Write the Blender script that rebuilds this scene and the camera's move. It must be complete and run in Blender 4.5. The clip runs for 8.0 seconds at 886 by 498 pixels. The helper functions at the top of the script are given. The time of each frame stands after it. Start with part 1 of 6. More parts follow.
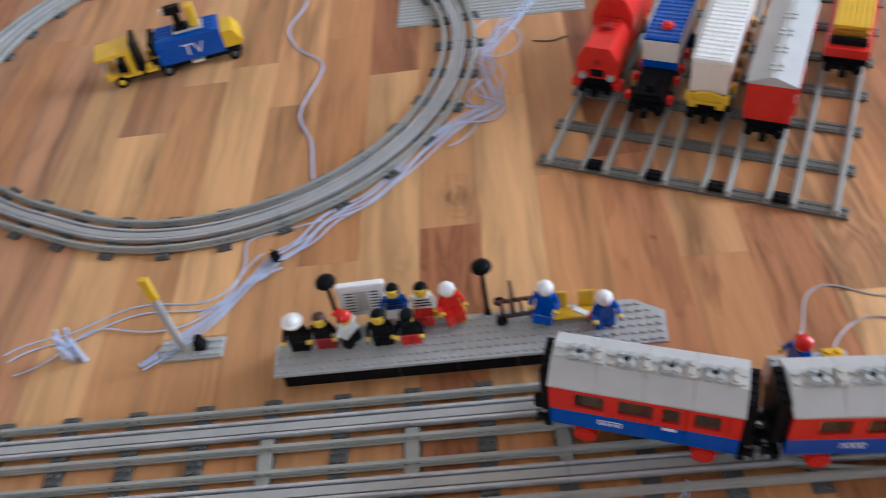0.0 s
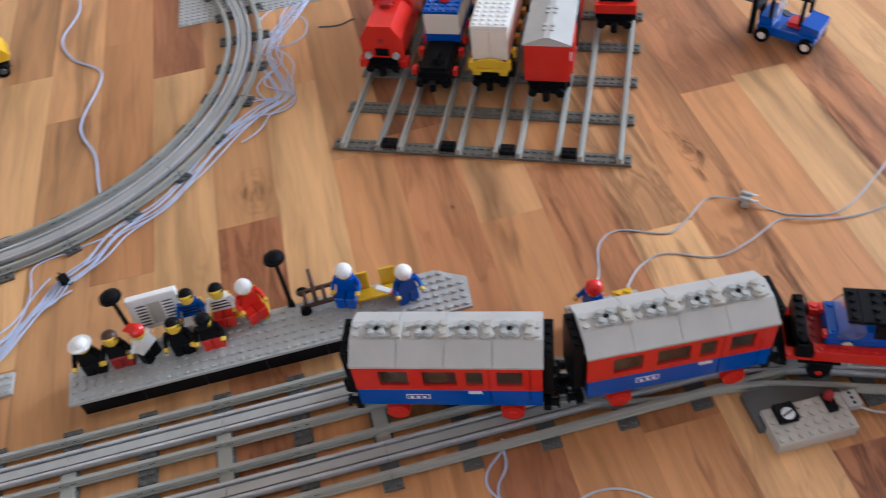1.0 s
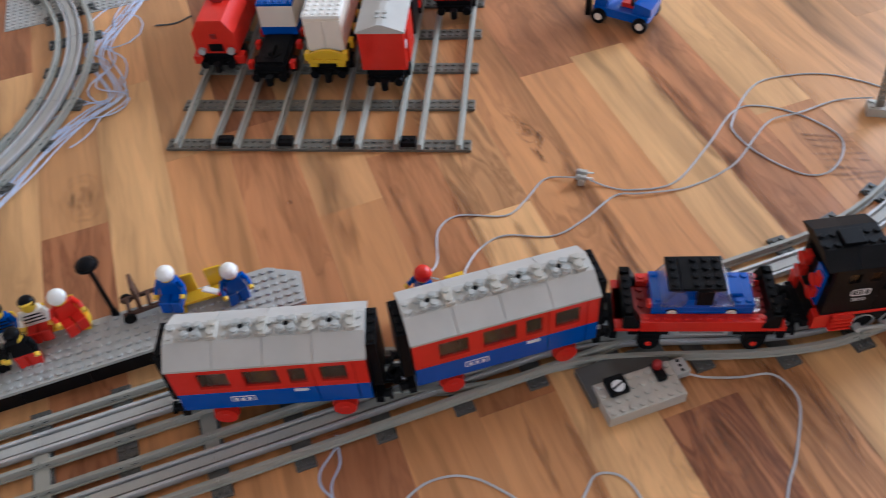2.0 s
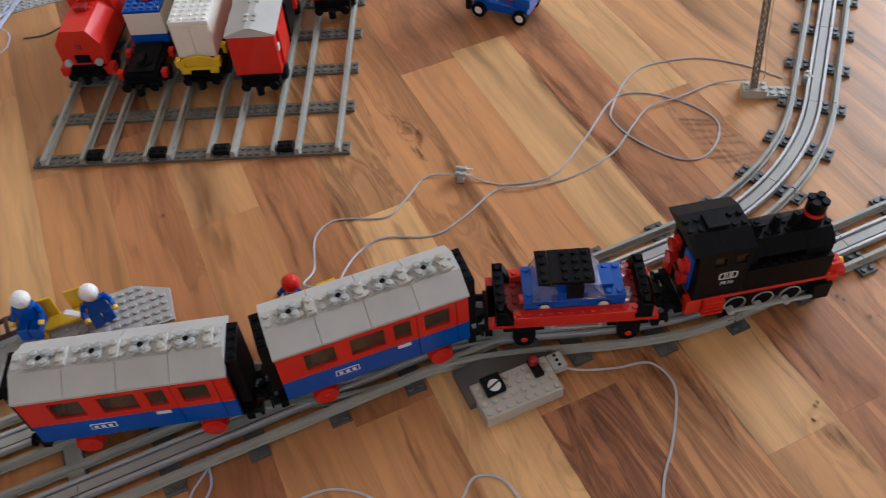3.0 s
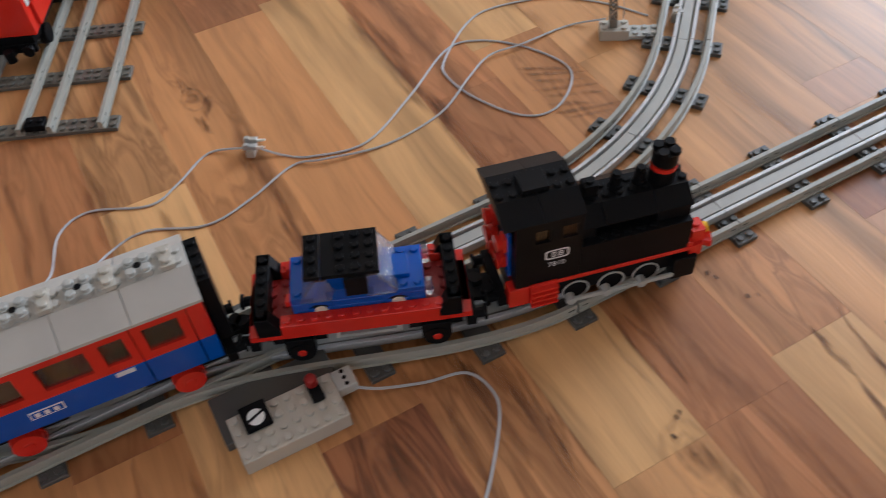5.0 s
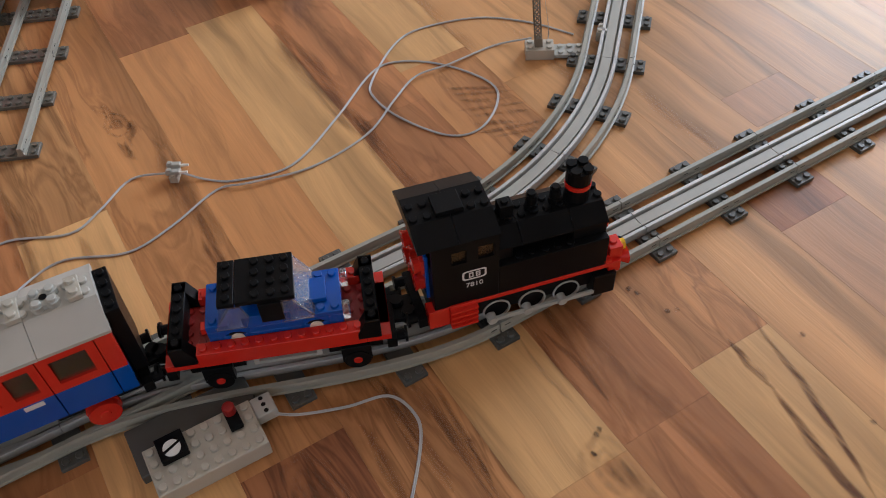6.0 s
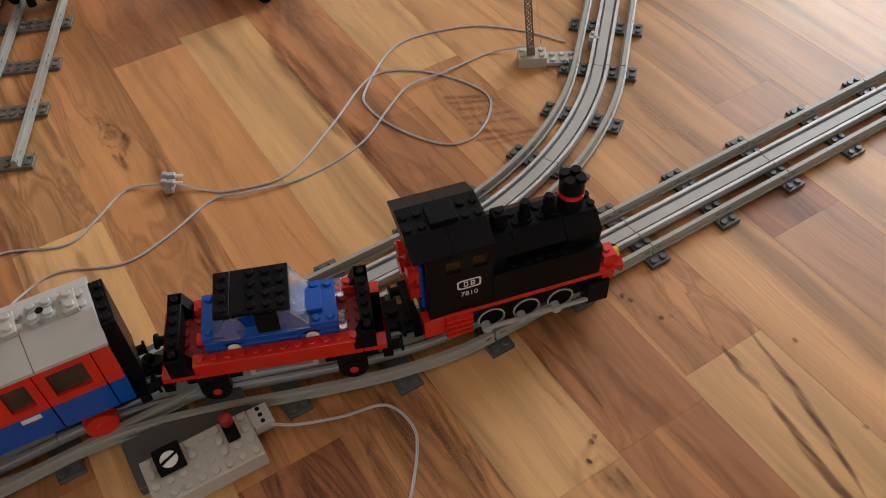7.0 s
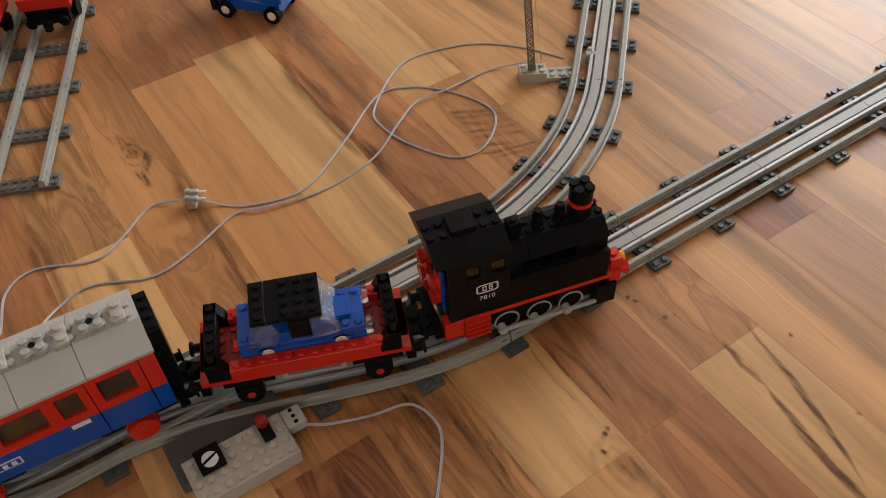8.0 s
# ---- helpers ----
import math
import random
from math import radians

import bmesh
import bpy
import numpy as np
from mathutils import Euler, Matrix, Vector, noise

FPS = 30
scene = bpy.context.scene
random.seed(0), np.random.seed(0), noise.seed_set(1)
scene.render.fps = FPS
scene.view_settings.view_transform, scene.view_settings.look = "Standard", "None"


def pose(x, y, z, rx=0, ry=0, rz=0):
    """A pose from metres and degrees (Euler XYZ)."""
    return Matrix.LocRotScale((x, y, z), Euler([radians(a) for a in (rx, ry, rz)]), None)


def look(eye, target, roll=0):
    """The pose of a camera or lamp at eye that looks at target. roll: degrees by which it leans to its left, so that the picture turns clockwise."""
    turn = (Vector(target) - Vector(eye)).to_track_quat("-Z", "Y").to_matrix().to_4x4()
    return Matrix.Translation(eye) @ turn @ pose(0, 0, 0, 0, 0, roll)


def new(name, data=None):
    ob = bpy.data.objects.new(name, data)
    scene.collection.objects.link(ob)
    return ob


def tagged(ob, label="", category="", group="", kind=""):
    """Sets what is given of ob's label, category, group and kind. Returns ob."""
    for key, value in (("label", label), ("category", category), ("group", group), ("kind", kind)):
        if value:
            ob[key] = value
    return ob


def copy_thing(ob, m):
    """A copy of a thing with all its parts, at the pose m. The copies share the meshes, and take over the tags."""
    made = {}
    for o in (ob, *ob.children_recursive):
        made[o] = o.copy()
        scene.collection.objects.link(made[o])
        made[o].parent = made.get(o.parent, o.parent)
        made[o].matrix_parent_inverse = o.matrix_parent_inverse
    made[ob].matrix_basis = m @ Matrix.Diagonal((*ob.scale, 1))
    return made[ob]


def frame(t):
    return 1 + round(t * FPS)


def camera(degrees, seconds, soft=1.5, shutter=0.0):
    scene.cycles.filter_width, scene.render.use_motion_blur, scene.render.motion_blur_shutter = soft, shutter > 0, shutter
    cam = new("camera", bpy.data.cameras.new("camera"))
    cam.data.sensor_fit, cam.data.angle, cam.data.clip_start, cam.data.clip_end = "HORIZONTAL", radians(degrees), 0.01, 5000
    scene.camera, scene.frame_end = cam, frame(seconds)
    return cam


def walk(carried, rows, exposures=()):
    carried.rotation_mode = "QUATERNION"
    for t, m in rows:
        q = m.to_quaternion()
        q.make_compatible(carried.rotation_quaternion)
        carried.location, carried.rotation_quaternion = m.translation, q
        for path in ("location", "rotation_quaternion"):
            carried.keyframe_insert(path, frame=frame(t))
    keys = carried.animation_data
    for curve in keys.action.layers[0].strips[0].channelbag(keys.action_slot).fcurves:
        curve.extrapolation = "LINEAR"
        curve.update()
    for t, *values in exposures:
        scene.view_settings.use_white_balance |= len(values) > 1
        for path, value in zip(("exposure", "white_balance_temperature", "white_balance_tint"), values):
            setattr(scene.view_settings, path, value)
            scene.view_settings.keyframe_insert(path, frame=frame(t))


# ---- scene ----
cam = camera(54.9, 8.0, 0.9, 0.6)
PATH = [
    (0, (-0.019, 0.001, 0.64), (-0.336, 1.338, -0.813), -10.9),
    (0.5, (0.009, 0.001, 0.627), (-0.106, 1.343, -0.851), -8.7),
    (1, (0.037, 0.0, 0.614), (0.039, 1.33, -0.88), -8.8),
    (2.5, (0.142, -0.011, 0.578), (0.412, 1.276, -0.929), -5.0),
    (3, (0.169, -0.011, 0.572), (0.484, 1.255, -0.943), -5.3),
    (3.5, (0.193, 0.012, 0.531), (0.537, 1.269, -0.986), -4.8),
    (4, (0.24, 0.033, 0.467), (0.602, 1.29, -1.046), -4.7),
    (4.5, (0.273, 0.049, 0.432), (0.639, 1.286, -1.096), -5.4),
    (5, (0.307, 0.041, 0.439), (0.721, 1.268, -1.085), -4.9),
    (6.5, (0.334, 0.033, 0.44), (0.853, 1.251, -1.059), -3.2),
    (7, (0.333, 0.034, 0.444), (0.853, 1.252, -1.055), -3.3),
    (7.5, (0.319, 0.033, 0.452), (0.864, 1.246, -1.042), -2.5),
    (8, (0.305, 0.022, 0.469), (0.864, 1.239, -1.016), -3.3),
]
walk(cam, [(t, look(eye, target, roll)) for t, eye, target, roll in PATH],
     [(0.0, 0.28, 5050, 10), (1.2, 0.38, 5150, 10), (2.5, 0.10, 5250, 10), (3.5, -0.03, 5550, 10), (4.5, 0.04, 5450, 10), (5.0, -0.06, 5500, 10), (6.5, -0.22, 5850, 10), (8.0, -0.23, 6300, 10)])

# ---- light ----
world = bpy.data.worlds.new("world")
scene.world = world
world.use_nodes = True
wn = world.node_tree.nodes
sky = wn.new("ShaderNodeTexSky")
sky.sky_type = "NISHITA"
sky.sun_disc = False
sky.sun_elevation, sky.sun_rotation = radians(38), radians(200)
wn["Background"].inputs["Strength"].default_value = 0.12
world.node_tree.links.new(sky.outputs[0], wn["Background"].inputs[0])

# the room: x from XW to XE, y from YS to YN
XW, XE, YS, YN, HIGH = -2.6, 3.4, -2.2, 4.0, 2.6


def area_lamp(name, at, target, wide, high, power, colour):
    data = bpy.data.lights.new(name, "AREA")
    data.shape, data.size, data.size_y = "RECTANGLE", wide, high
    data.energy, data.color = power, colour
    ob = new(name, data)
    ob.matrix_world = look(at, target)
    return ob


# daylight that enters at the east window opening
area_lamp("window_daylight_east", (XE - 0.02, 1.9, 1.35), (XE - 1.0, 1.75, 1.22), 1.9, 1.7, 142, (0.93, 0.965, 1.0))
# weak fill added behind the viewpoint to brighten the near sides
area_lamp("fill_lamp_south", (-0.9, YS + 0.02, 1.35), (-0.8, YS + 1.0, 1.2), 1.7, 1.3, 6, (0.93, 0.965, 1.0))

# ---- materials ----
def nodes_of(name):
    m = bpy.data.materials.new(name)
    m.use_nodes = True
    return m, m.node_tree.nodes, m.node_tree.links, m.node_tree.nodes["Principled BSDF"]


def plastic(name, colour, rough=0.18, wear=0.12, metal=0.0, gloss=0.40):
    """Moulded toy plastic: a slight mottling, dust and fine scratches in the gloss."""
    m, n, l, b = nodes_of(name)
    tc = n.new("ShaderNodeTexCoord")
    big = n.new("ShaderNodeTexNoise")
    big.inputs["Scale"].default_value, big.inputs["Detail"].default_value = 45.0, 4.0
    l.new(tc.outputs["Object"], big.inputs["Vector"])
    fine = n.new("ShaderNodeTexNoise")
    fine.inputs["Scale"].default_value, fine.inputs["Detail"].default_value = 900.0, 3.0
    l.new(tc.outputs["Object"], fine.inputs["Vector"])
    mix = n.new("ShaderNodeMix")
    mix.data_type = "RGBA"
    mix.inputs[6].default_value = (*[c * (1 - wear) for c in colour], 1)
    mix.inputs[7].default_value = (*[min(1, c * (1 + wear) + 0.012 * wear * 4) for c in colour], 1)
    l.new(big.outputs["Fac"], mix.inputs[0])
    l.new(mix.outputs[2], b.inputs["Base Color"])
    mr = n.new("ShaderNodeMapRange")
    mr.inputs["To Min"].default_value, mr.inputs["To Max"].default_value = rough - 0.08, rough + 0.12
    l.new(fine.outputs["Fac"], mr.inputs["Value"])
    l.new(mr.outputs["Result"], b.inputs["Roughness"])
    bump = n.new("ShaderNodeBump")
    bump.inputs["Strength"].default_value, bump.inputs["Distance"].default_value = 0.05, 0.0003
    l.new(fine.outputs["Fac"], bump.inputs["Height"])
    l.new(bump.outputs["Normal"], b.inputs["Normal"])
    b.inputs["Metallic"].default_value = metal
    b.inputs["Specular IOR Level"].default_value = gloss
    return m


RED = plastic("red_plastic", (0.64, 0.020, 0.008))
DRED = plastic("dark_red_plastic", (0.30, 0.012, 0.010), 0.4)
BLUE = plastic("blue_plastic", (0.0015, 0.076, 0.39))
YELLOW = plastic("yellow_plastic", (0.78, 0.48, 0.012))
BLACK = plastic("black_plastic", (0.0045, 0.0045, 0.005), 0.32, gloss=0.07)
WHITE = plastic("white_plastic", (0.84, 0.82, 0.75), 0.35, 0.06)
CREAM = plastic("aged_white_plastic", (0.82, 0.73, 0.58), 0.4, 0.08)
GREY = plastic("light_grey_plastic", (0.42, 0.42, 0.385), 0.36)
WARMGREY = plastic("yellowed_grey_plastic", (0.47, 0.44, 0.37), 0.38)
ROOFGREY = plastic("roof_grey_plastic", (0.47, 0.455, 0.41), 0.4)
RAILGREY = plastic("rail_grey_plastic", (0.325, 0.318, 0.268), 0.40, gloss=0.3)
BEDGREY = plastic("bed_grey_plastic", (0.38, 0.372, 0.33), 0.42, gloss=0.25)
DARKGREY = plastic("dark_grey_plastic", (0.085, 0.084, 0.075), 0.34)
MASTGREY = plastic("aged_mast_grey_plastic", (0.20, 0.175, 0.135), 0.35)
SLEEPERGREY = plastic("aged_sleeper_grey_plastic", (0.135, 0.125, 0.10), 0.3, 0.35)
BROWN = plastic("brown_plastic", (0.075, 0.032, 0.018), 0.4)
SKIN = plastic("doll_yellow_plastic", (0.76, 0.50, 0.03), 0.35)
ORANGE = plastic("ochre_plastic", (0.50, 0.25, 0.015), 0.35)
METAL = plastic("conductor_metal", (0.47, 0.46, 0.44), 0.55, 0.25, 0.30, 0.3)
WIRE = plastic("grey_wire_sheath", (0.47, 0.47, 0.47), 0.40)
BLUEWIRE = plastic("blue_grey_wire_sheath", (0.50, 0.55, 0.68), 0.45)
PAPER = plastic("white_print", (0.72, 0.72, 0.70), 0.5, 0.05)
PLASTER = plastic("wall_plaster", (0.72, 0.68, 0.62), 0.9, 0.05)


def clear_plastic():
    m, n, l, b = nodes_of("clear_plastic")
    b.inputs["Base Color"].default_value = (0.94, 0.955, 0.97, 1)
    b.inputs["Roughness"].default_value = 0.08
    b.inputs["IOR"].default_value = 1.42
    b.inputs["Transmission Weight"].default_value = 0.95
    nz = n.new("ShaderNodeTexNoise")
    nz.inputs["Scale"].default_value = 350.0
    bump = n.new("ShaderNodeBump")
    bump.inputs["Strength"].default_value, bump.inputs["Distance"].default_value = 0.2, 0.0004
    l.new(nz.outputs["Fac"], bump.inputs["Height"])
    l.new(bump.outputs["Normal"], b.inputs["Normal"])
    return m


CLEAR = clear_plastic()
# the brown tint stands in for the dark coach interior behind the panes
SHADEPANE = clear_plastic()
SHADEPANE.name = "smoky_pane"
SHADEPANE.node_tree.nodes["Principled BSDF"].inputs["Base Color"].default_value = (0.62, 0.50, 0.38, 1)

# a deeper tint, for the shade inside the cab
DIM = SHADEPANE.copy()
DIM.name = "dim_pane"
DIM.node_tree.nodes["Principled BSDF"].inputs["Base Color"].default_value = (0.34, 0.22, 0.13, 1)


def wood(joined=False):
    """Laminate strips: the tone of each strip comes with the object, or by chance for strips joined in one mesh; grain and figure run along x."""
    m, n, l, b = nodes_of("laminate_wood")
    tc, info = n.new("ShaderNodeTexCoord"), n.new("ShaderNodeObjectInfo")
    chance = info.outputs["Random"]
    if joined:
        chance = n.new("ShaderNodeNewGeometry").outputs["Random Per Island"]
    shift = n.new("ShaderNodeVectorMath")
    shift.operation = "MULTIPLY_ADD"
    comb = n.new("ShaderNodeCombineXYZ")
    for k in range(3):
        l.new(chance, comb.inputs[k])
    l.new(comb.outputs[0], shift.inputs[0])
    shift.inputs[1].default_value = (37.0, 19.0, 11.0)
    l.new(tc.outputs["Object"], shift.inputs[2])

    # the grain wanders: coordinates pushed about by a slow noise
    wmap, wnoise = n.new("ShaderNodeMapping"), n.new("ShaderNodeTexNoise")
    wmap.inputs["Scale"].default_value = (1.0, 2.6, 1.0)
    wnoise.inputs["Scale"].default_value, wnoise.inputs["Detail"].default_value = 9.0, 2.0
    l.new(shift.outputs[0], wmap.inputs["Vector"])
    l.new(wmap.outputs[0], wnoise.inputs["Vector"])
    centred, bent = n.new("ShaderNodeVectorMath"), n.new("ShaderNodeVectorMath")
    centred.operation, bent.operation = "SUBTRACT", "MULTIPLY_ADD"
    centred.inputs[1].default_value = (0.5, 0.5, 0.5)
    bent.inputs[1].default_value = (0.06, 0.017, 0.0)
    l.new(wnoise.outputs["Color"], centred.inputs[0])
    l.new(centred.outputs[0], bent.inputs[0])
    l.new(shift.outputs[0], bent.inputs[2])

    def noise_at(scale, vec_scale, detail, distort):
        mp = n.new("ShaderNodeMapping")
        mp.inputs["Scale"].default_value = vec_scale
        l.new(bent.outputs[0], mp.inputs["Vector"])
        t = n.new("ShaderNodeTexNoise")
        t.inputs["Scale"].default_value, t.inputs["Detail"].default_value, t.inputs["Distortion"].default_value = scale, detail, distort
        l.new(mp.outputs[0], t.inputs["Vector"])
        return t.outputs["Fac"]

    def ramp(fac, stops):
        r = n.new("ShaderNodeValToRGB")
        for k, (at, v) in enumerate(stops):
            e = r.color_ramp.elements[k] if k < 2 else r.color_ramp.elements.new(at)
            e.position, e.color = at, (v, v, v, 1)
        l.new(fac, r.inputs[0])
        return r.outputs[0]

    def times(a, c):
        x = n.new("ShaderNodeMix")
        x.data_type, x.blend_type = "RGBA", "MULTIPLY"
        x.inputs[0].default_value = 1.0
        l.new(a, x.inputs[6])
        l.new(c, x.inputs[7])
        return x.outputs[2]

    band = noise_at(4.0, (0.40, 6.0, 1.0), 3.0, 0.4)
    figure = noise_at(7.0, (0.45, 6.0, 1.0), 6.0, 0.9)
    streak = noise_at(8.0, (0.8, 14.0, 1.0), 5.0, 0.9)
    grain = noise_at(30.0, (1.0, 26.0, 1.0), 3.0, 0.2)
    patch = noise_at(3.6, (0.8, 2.2, 1.0), 2.0, 0.4)
    vein = noise_at(5.5, (0.8, 6.5, 1.0), 5.0, 0.9)
    sweep_dark = noise_at(3.2, (0.45, 7.5, 1.0), 5.0, 0.5)
    col = info.outputs["Color"]
    if joined:
        tone = n.new("ShaderNodeValToRGB")
        tone.color_ramp.interpolation = "CONSTANT"
        for k, c in enumerate(((0.43, 0.185, 0.070), (0.51, 0.240, 0.088), (0.57, 0.295, 0.115), (0.48, 0.245, 0.112), (0.63, 0.360, 0.145))):
            e = tone.color_ramp.elements[k] if k < 2 else tone.color_ramp.elements.new(0.2 * k)
            e.position, e.color = 0.2 * k, (*c, 1)
        l.new(chance, tone.inputs[0])
        col = tone.outputs[0]
    col = times(col, ramp(band, [(0.34, 0.80), (0.62, 1.08), (0.46, 0.98)]))
    col = times(col, ramp(figure, [(0.30, 0.76), (0.62, 1.06), (0.42, 0.98)]))
    # some strips are streaked all along, others hardly
    streaked = n.new("ShaderNodeMix")
    streaked.data_type, streaked.blend_type = "RGBA", "MULTIPLY"
    l.new(ramp(chance, [(0.35, 0.12), (0.85, 1.0)]), streaked.inputs[0])
    l.new(col, streaked.inputs[6])
    l.new(ramp(sweep_dark, [(0.33, 0.46), (0.60, 1.05), (0.44, 0.92)]), streaked.inputs[7])
    col = streaked.outputs[2]
    col = times(col, ramp(streak, [(0.28, 0.84), (0.62, 1.06), (0.42, 0.98)]))
    col = times(col, ramp(grain, [(0.25, 0.94), (0.75, 1.04)]))
    # dark wavy veins, where the wood has a knotty patch
    gate = n.new("ShaderNodeMath")
    gate.operation = "MULTIPLY"
    l.new(ramp(vein, [(0.40, 0.0), (0.70, 0.35), (0.455, 0.08), (0.495, 0.80), (0.525, 0.30), (0.57, 0.72), (0.62, 0.30)]), gate.inputs[0])
    knotty = n.new("ShaderNodeMath")  # pieces with a low alpha are figured all over
    knotty.operation = "SUBTRACT"
    knotty.inputs[0].default_value = 1.0
    l.new(info.outputs["Alpha"], knotty.inputs[1])
    most = n.new("ShaderNodeMath")
    most.operation = "MAXIMUM"
    l.new(knotty.outputs[0], most.inputs[0])
    l.new(ramp(patch, [(0.52, 0.0), (0.72, 0.42)]), most.inputs[1])
    l.new(most.outputs[0], gate.inputs[1])
    dark = n.new("ShaderNodeMix")
    dark.data_type, dark.blend_type = "RGBA", "MULTIPLY"
    l.new(gate.outputs[0], dark.inputs[0])
    l.new(col, dark.inputs[6])
    dark.inputs[7].default_value = (0.27, 0.20, 0.18, 1)
    col = dark.outputs[2]
    l.new(col, b.inputs["Base Color"])
    mr = n.new("ShaderNodeMapRange")
    mr.inputs["To Min"].default_value, mr.inputs["To Max"].default_value = 0.31, 0.44
    l.new(figure, mr.inputs["Value"])
    l.new(mr.outputs["Result"], b.inputs["Roughness"])
    b.inputs["Specular IOR Level"].default_value = 0.26
    bump = n.new("ShaderNodeBump")
    bump.inputs["Strength"].default_value, bump.inputs["Distance"].default_value = 0.18, 0.0006
    l.new(grain, bump.inputs["Height"])
    l.new(bump.outputs["Normal"], b.inputs["Normal"])
    return m


WOOD = wood()

# ---- building blocks ----
ST, PL, BR = 0.008, 0.0032, 0.0096  # stud pitch, plate height, brick height


def box(bm, x0, x1, y0, y1, z0, z1, c=0.00025):
    """A box with chamfered edges."""
    lo, hi = (min(x0, x1), min(y0, y1), min(z0, z1)), (max(x0, x1), max(y0, y1), max(z0, z1))
    c = min(c, *((h - l) * 0.3 for l, h in zip(lo, hi)))
    v = {}
    for sx in (0, 1):
        for sy in (0, 1):
            for sz in (0, 1):
                corner = [(lo, hi)[k][i] for i, k in enumerate((sx, sy, sz))]
                for ax in range(3):
                    p = [q if i == ax else q + (c if not k else -c) for i, (q, k) in enumerate(zip(corner, (sx, sy, sz)))]
                    v[sx, sy, sz, ax] = bm.verts.new(p)
    f = bm.faces.new
    for ax in range(3):
        a, b = [i for i in range(3) if i != ax]
        for s in (0, 1):
            def key(i, j):
                k = [0, 0, 0]
                k[ax], k[a], k[b] = s, i, j
                return (*k, ax)
            f([v[key(0, 0)], v[key(1, 0)], v[key(1, 1)], v[key(0, 1)]])
        for i in (0, 1):
            for j in (0, 1):
                def edge(s, face):
                    k = [0, 0, 0]
                    k[ax], k[a], k[b] = s, i, j
                    return v[(*k, face)]
                f([edge(0, a), edge(1, a), edge(1, b), edge(0, b)])
    for sx in (0, 1):
        for sy in (0, 1):
            for sz in (0, 1):
                f([v[sx, sy, sz, ax] for ax in range(3)])


def tube(bm, p, axis, r0, r1, length, n=14, caps=True):
    """A cylinder or cone frustum that starts at p and runs along axis."""
    axis = Vector(axis).normalized()
    side = axis.orthogonal().normalized()
    up = axis.cross(side)
    rings = []
    for r, h in ((r0, 0.0), (r1, length)):
        rings.append([bm.verts.new(Vector(p) + axis * h + (side * math.cos(2 * math.pi * k / n) + up * math.sin(2 * math.pi * k / n)) * r) for k in range(n)])
    for k in range(n):
        bm.faces.new([rings[0][k], rings[0][(k + 1) % n], rings[1][(k + 1) % n], rings[1][k]])
    if caps:
        bm.faces.new(rings[0][::-1])
        bm.faces.new(rings[1])


def stud(bm, x, y, z, n=12):
    tube(bm, (x, y, z - 0.0002), (0, 0, 1), 0.00245, 0.00245, 0.0016, n, False)
    tube(bm, (x, y, z + 0.0014), (0, 0, 1), 0.00245, 0.0021, 0.0004, n)


def studs(bm, xs, ys, z, n=12):
    for x in xs:
        for y in ys:
            stud(bm, x * ST, y * ST, z, n)


def prism(bm, pts, axis, a, b):
    """A closed outline, given in the plane across the axis ('x': y z, 'y': x z, 'z': x y), drawn out from a to b."""
    def at(p, q):
        return {"x": (q, *p), "y": (p[0], q, p[1]), "z": (*p, q)}[axis]
    lo, hi = [bm.verts.new(at(p, a)) for p in pts], [bm.verts.new(at(p, b)) for p in pts]
    n = len(pts)
    for k in range(n):
        bm.faces.new([lo[k], lo[(k + 1) % n], hi[(k + 1) % n], hi[k]])
    bm.faces.new(lo[::-1])
    bm.faces.new(hi)


def ball(bm, p, r, squash=1.0, n=14):
    bmesh.ops.create_uvsphere(bm, u_segments=n, v_segments=8, radius=r, matrix=Matrix.Translation(p) @ Matrix.Diagonal((1, 1, squash, 1)))


def sweep(bm, line, outline, closed=True):
    """Draws an outline (across, up) along a line of points on the floor."""
    rings = []
    for k, p in enumerate(line):
        a, b = Vector(line[max(0, k - 1)]), Vector(line[min(len(line) - 1, k + 1)])
        t = (b - a).normalized()
        left = Vector((-t.y, t.x))
        rings.append([bm.verts.new((p[0] + left.x * o, p[1] + left.y * o, z)) for o, z in outline])
    m = len(outline)
    for a, b in zip(rings, rings[1:]):
        for k in range(m if closed else m - 1):
            bm.faces.new([a[k], a[(k + 1) % m], b[(k + 1) % m], b[k]])
    if closed:
        bm.faces.new(rings[0][::-1])
        bm.faces.new(rings[-1])


def mesh_of(name, bm, mats):
    bmesh.ops.recalc_face_normals(bm, faces=bm.faces[:])
    me = bpy.data.meshes.new(name)
    bm.to_mesh(me)
    bm.free()
    for m in (mats if isinstance(mats, (list, tuple)) else [mats]):
        me.materials.append(m)
    for poly in me.polygons:
        poly.use_smooth = False
    return me


def part(name, bm, material, parent=None, label=""):
    ob = new(name, mesh_of(name, bm, material))
    if parent is not None:
        ob.parent = parent
    if label:
        ob["label"] = label
    return ob


def thing(name, label, category, group="", kind="", m=None):
    ob = tagged(new(name), label, category, group, kind)
    ob.empty_display_size = 0.01
    if m is not None:
        ob.matrix_basis = m
    return ob


def made(shape, *args, **kw):
    """A bmesh with one shape in it."""
    bm = bmesh.new()
    shape(bm, *args, **kw)
    return bm


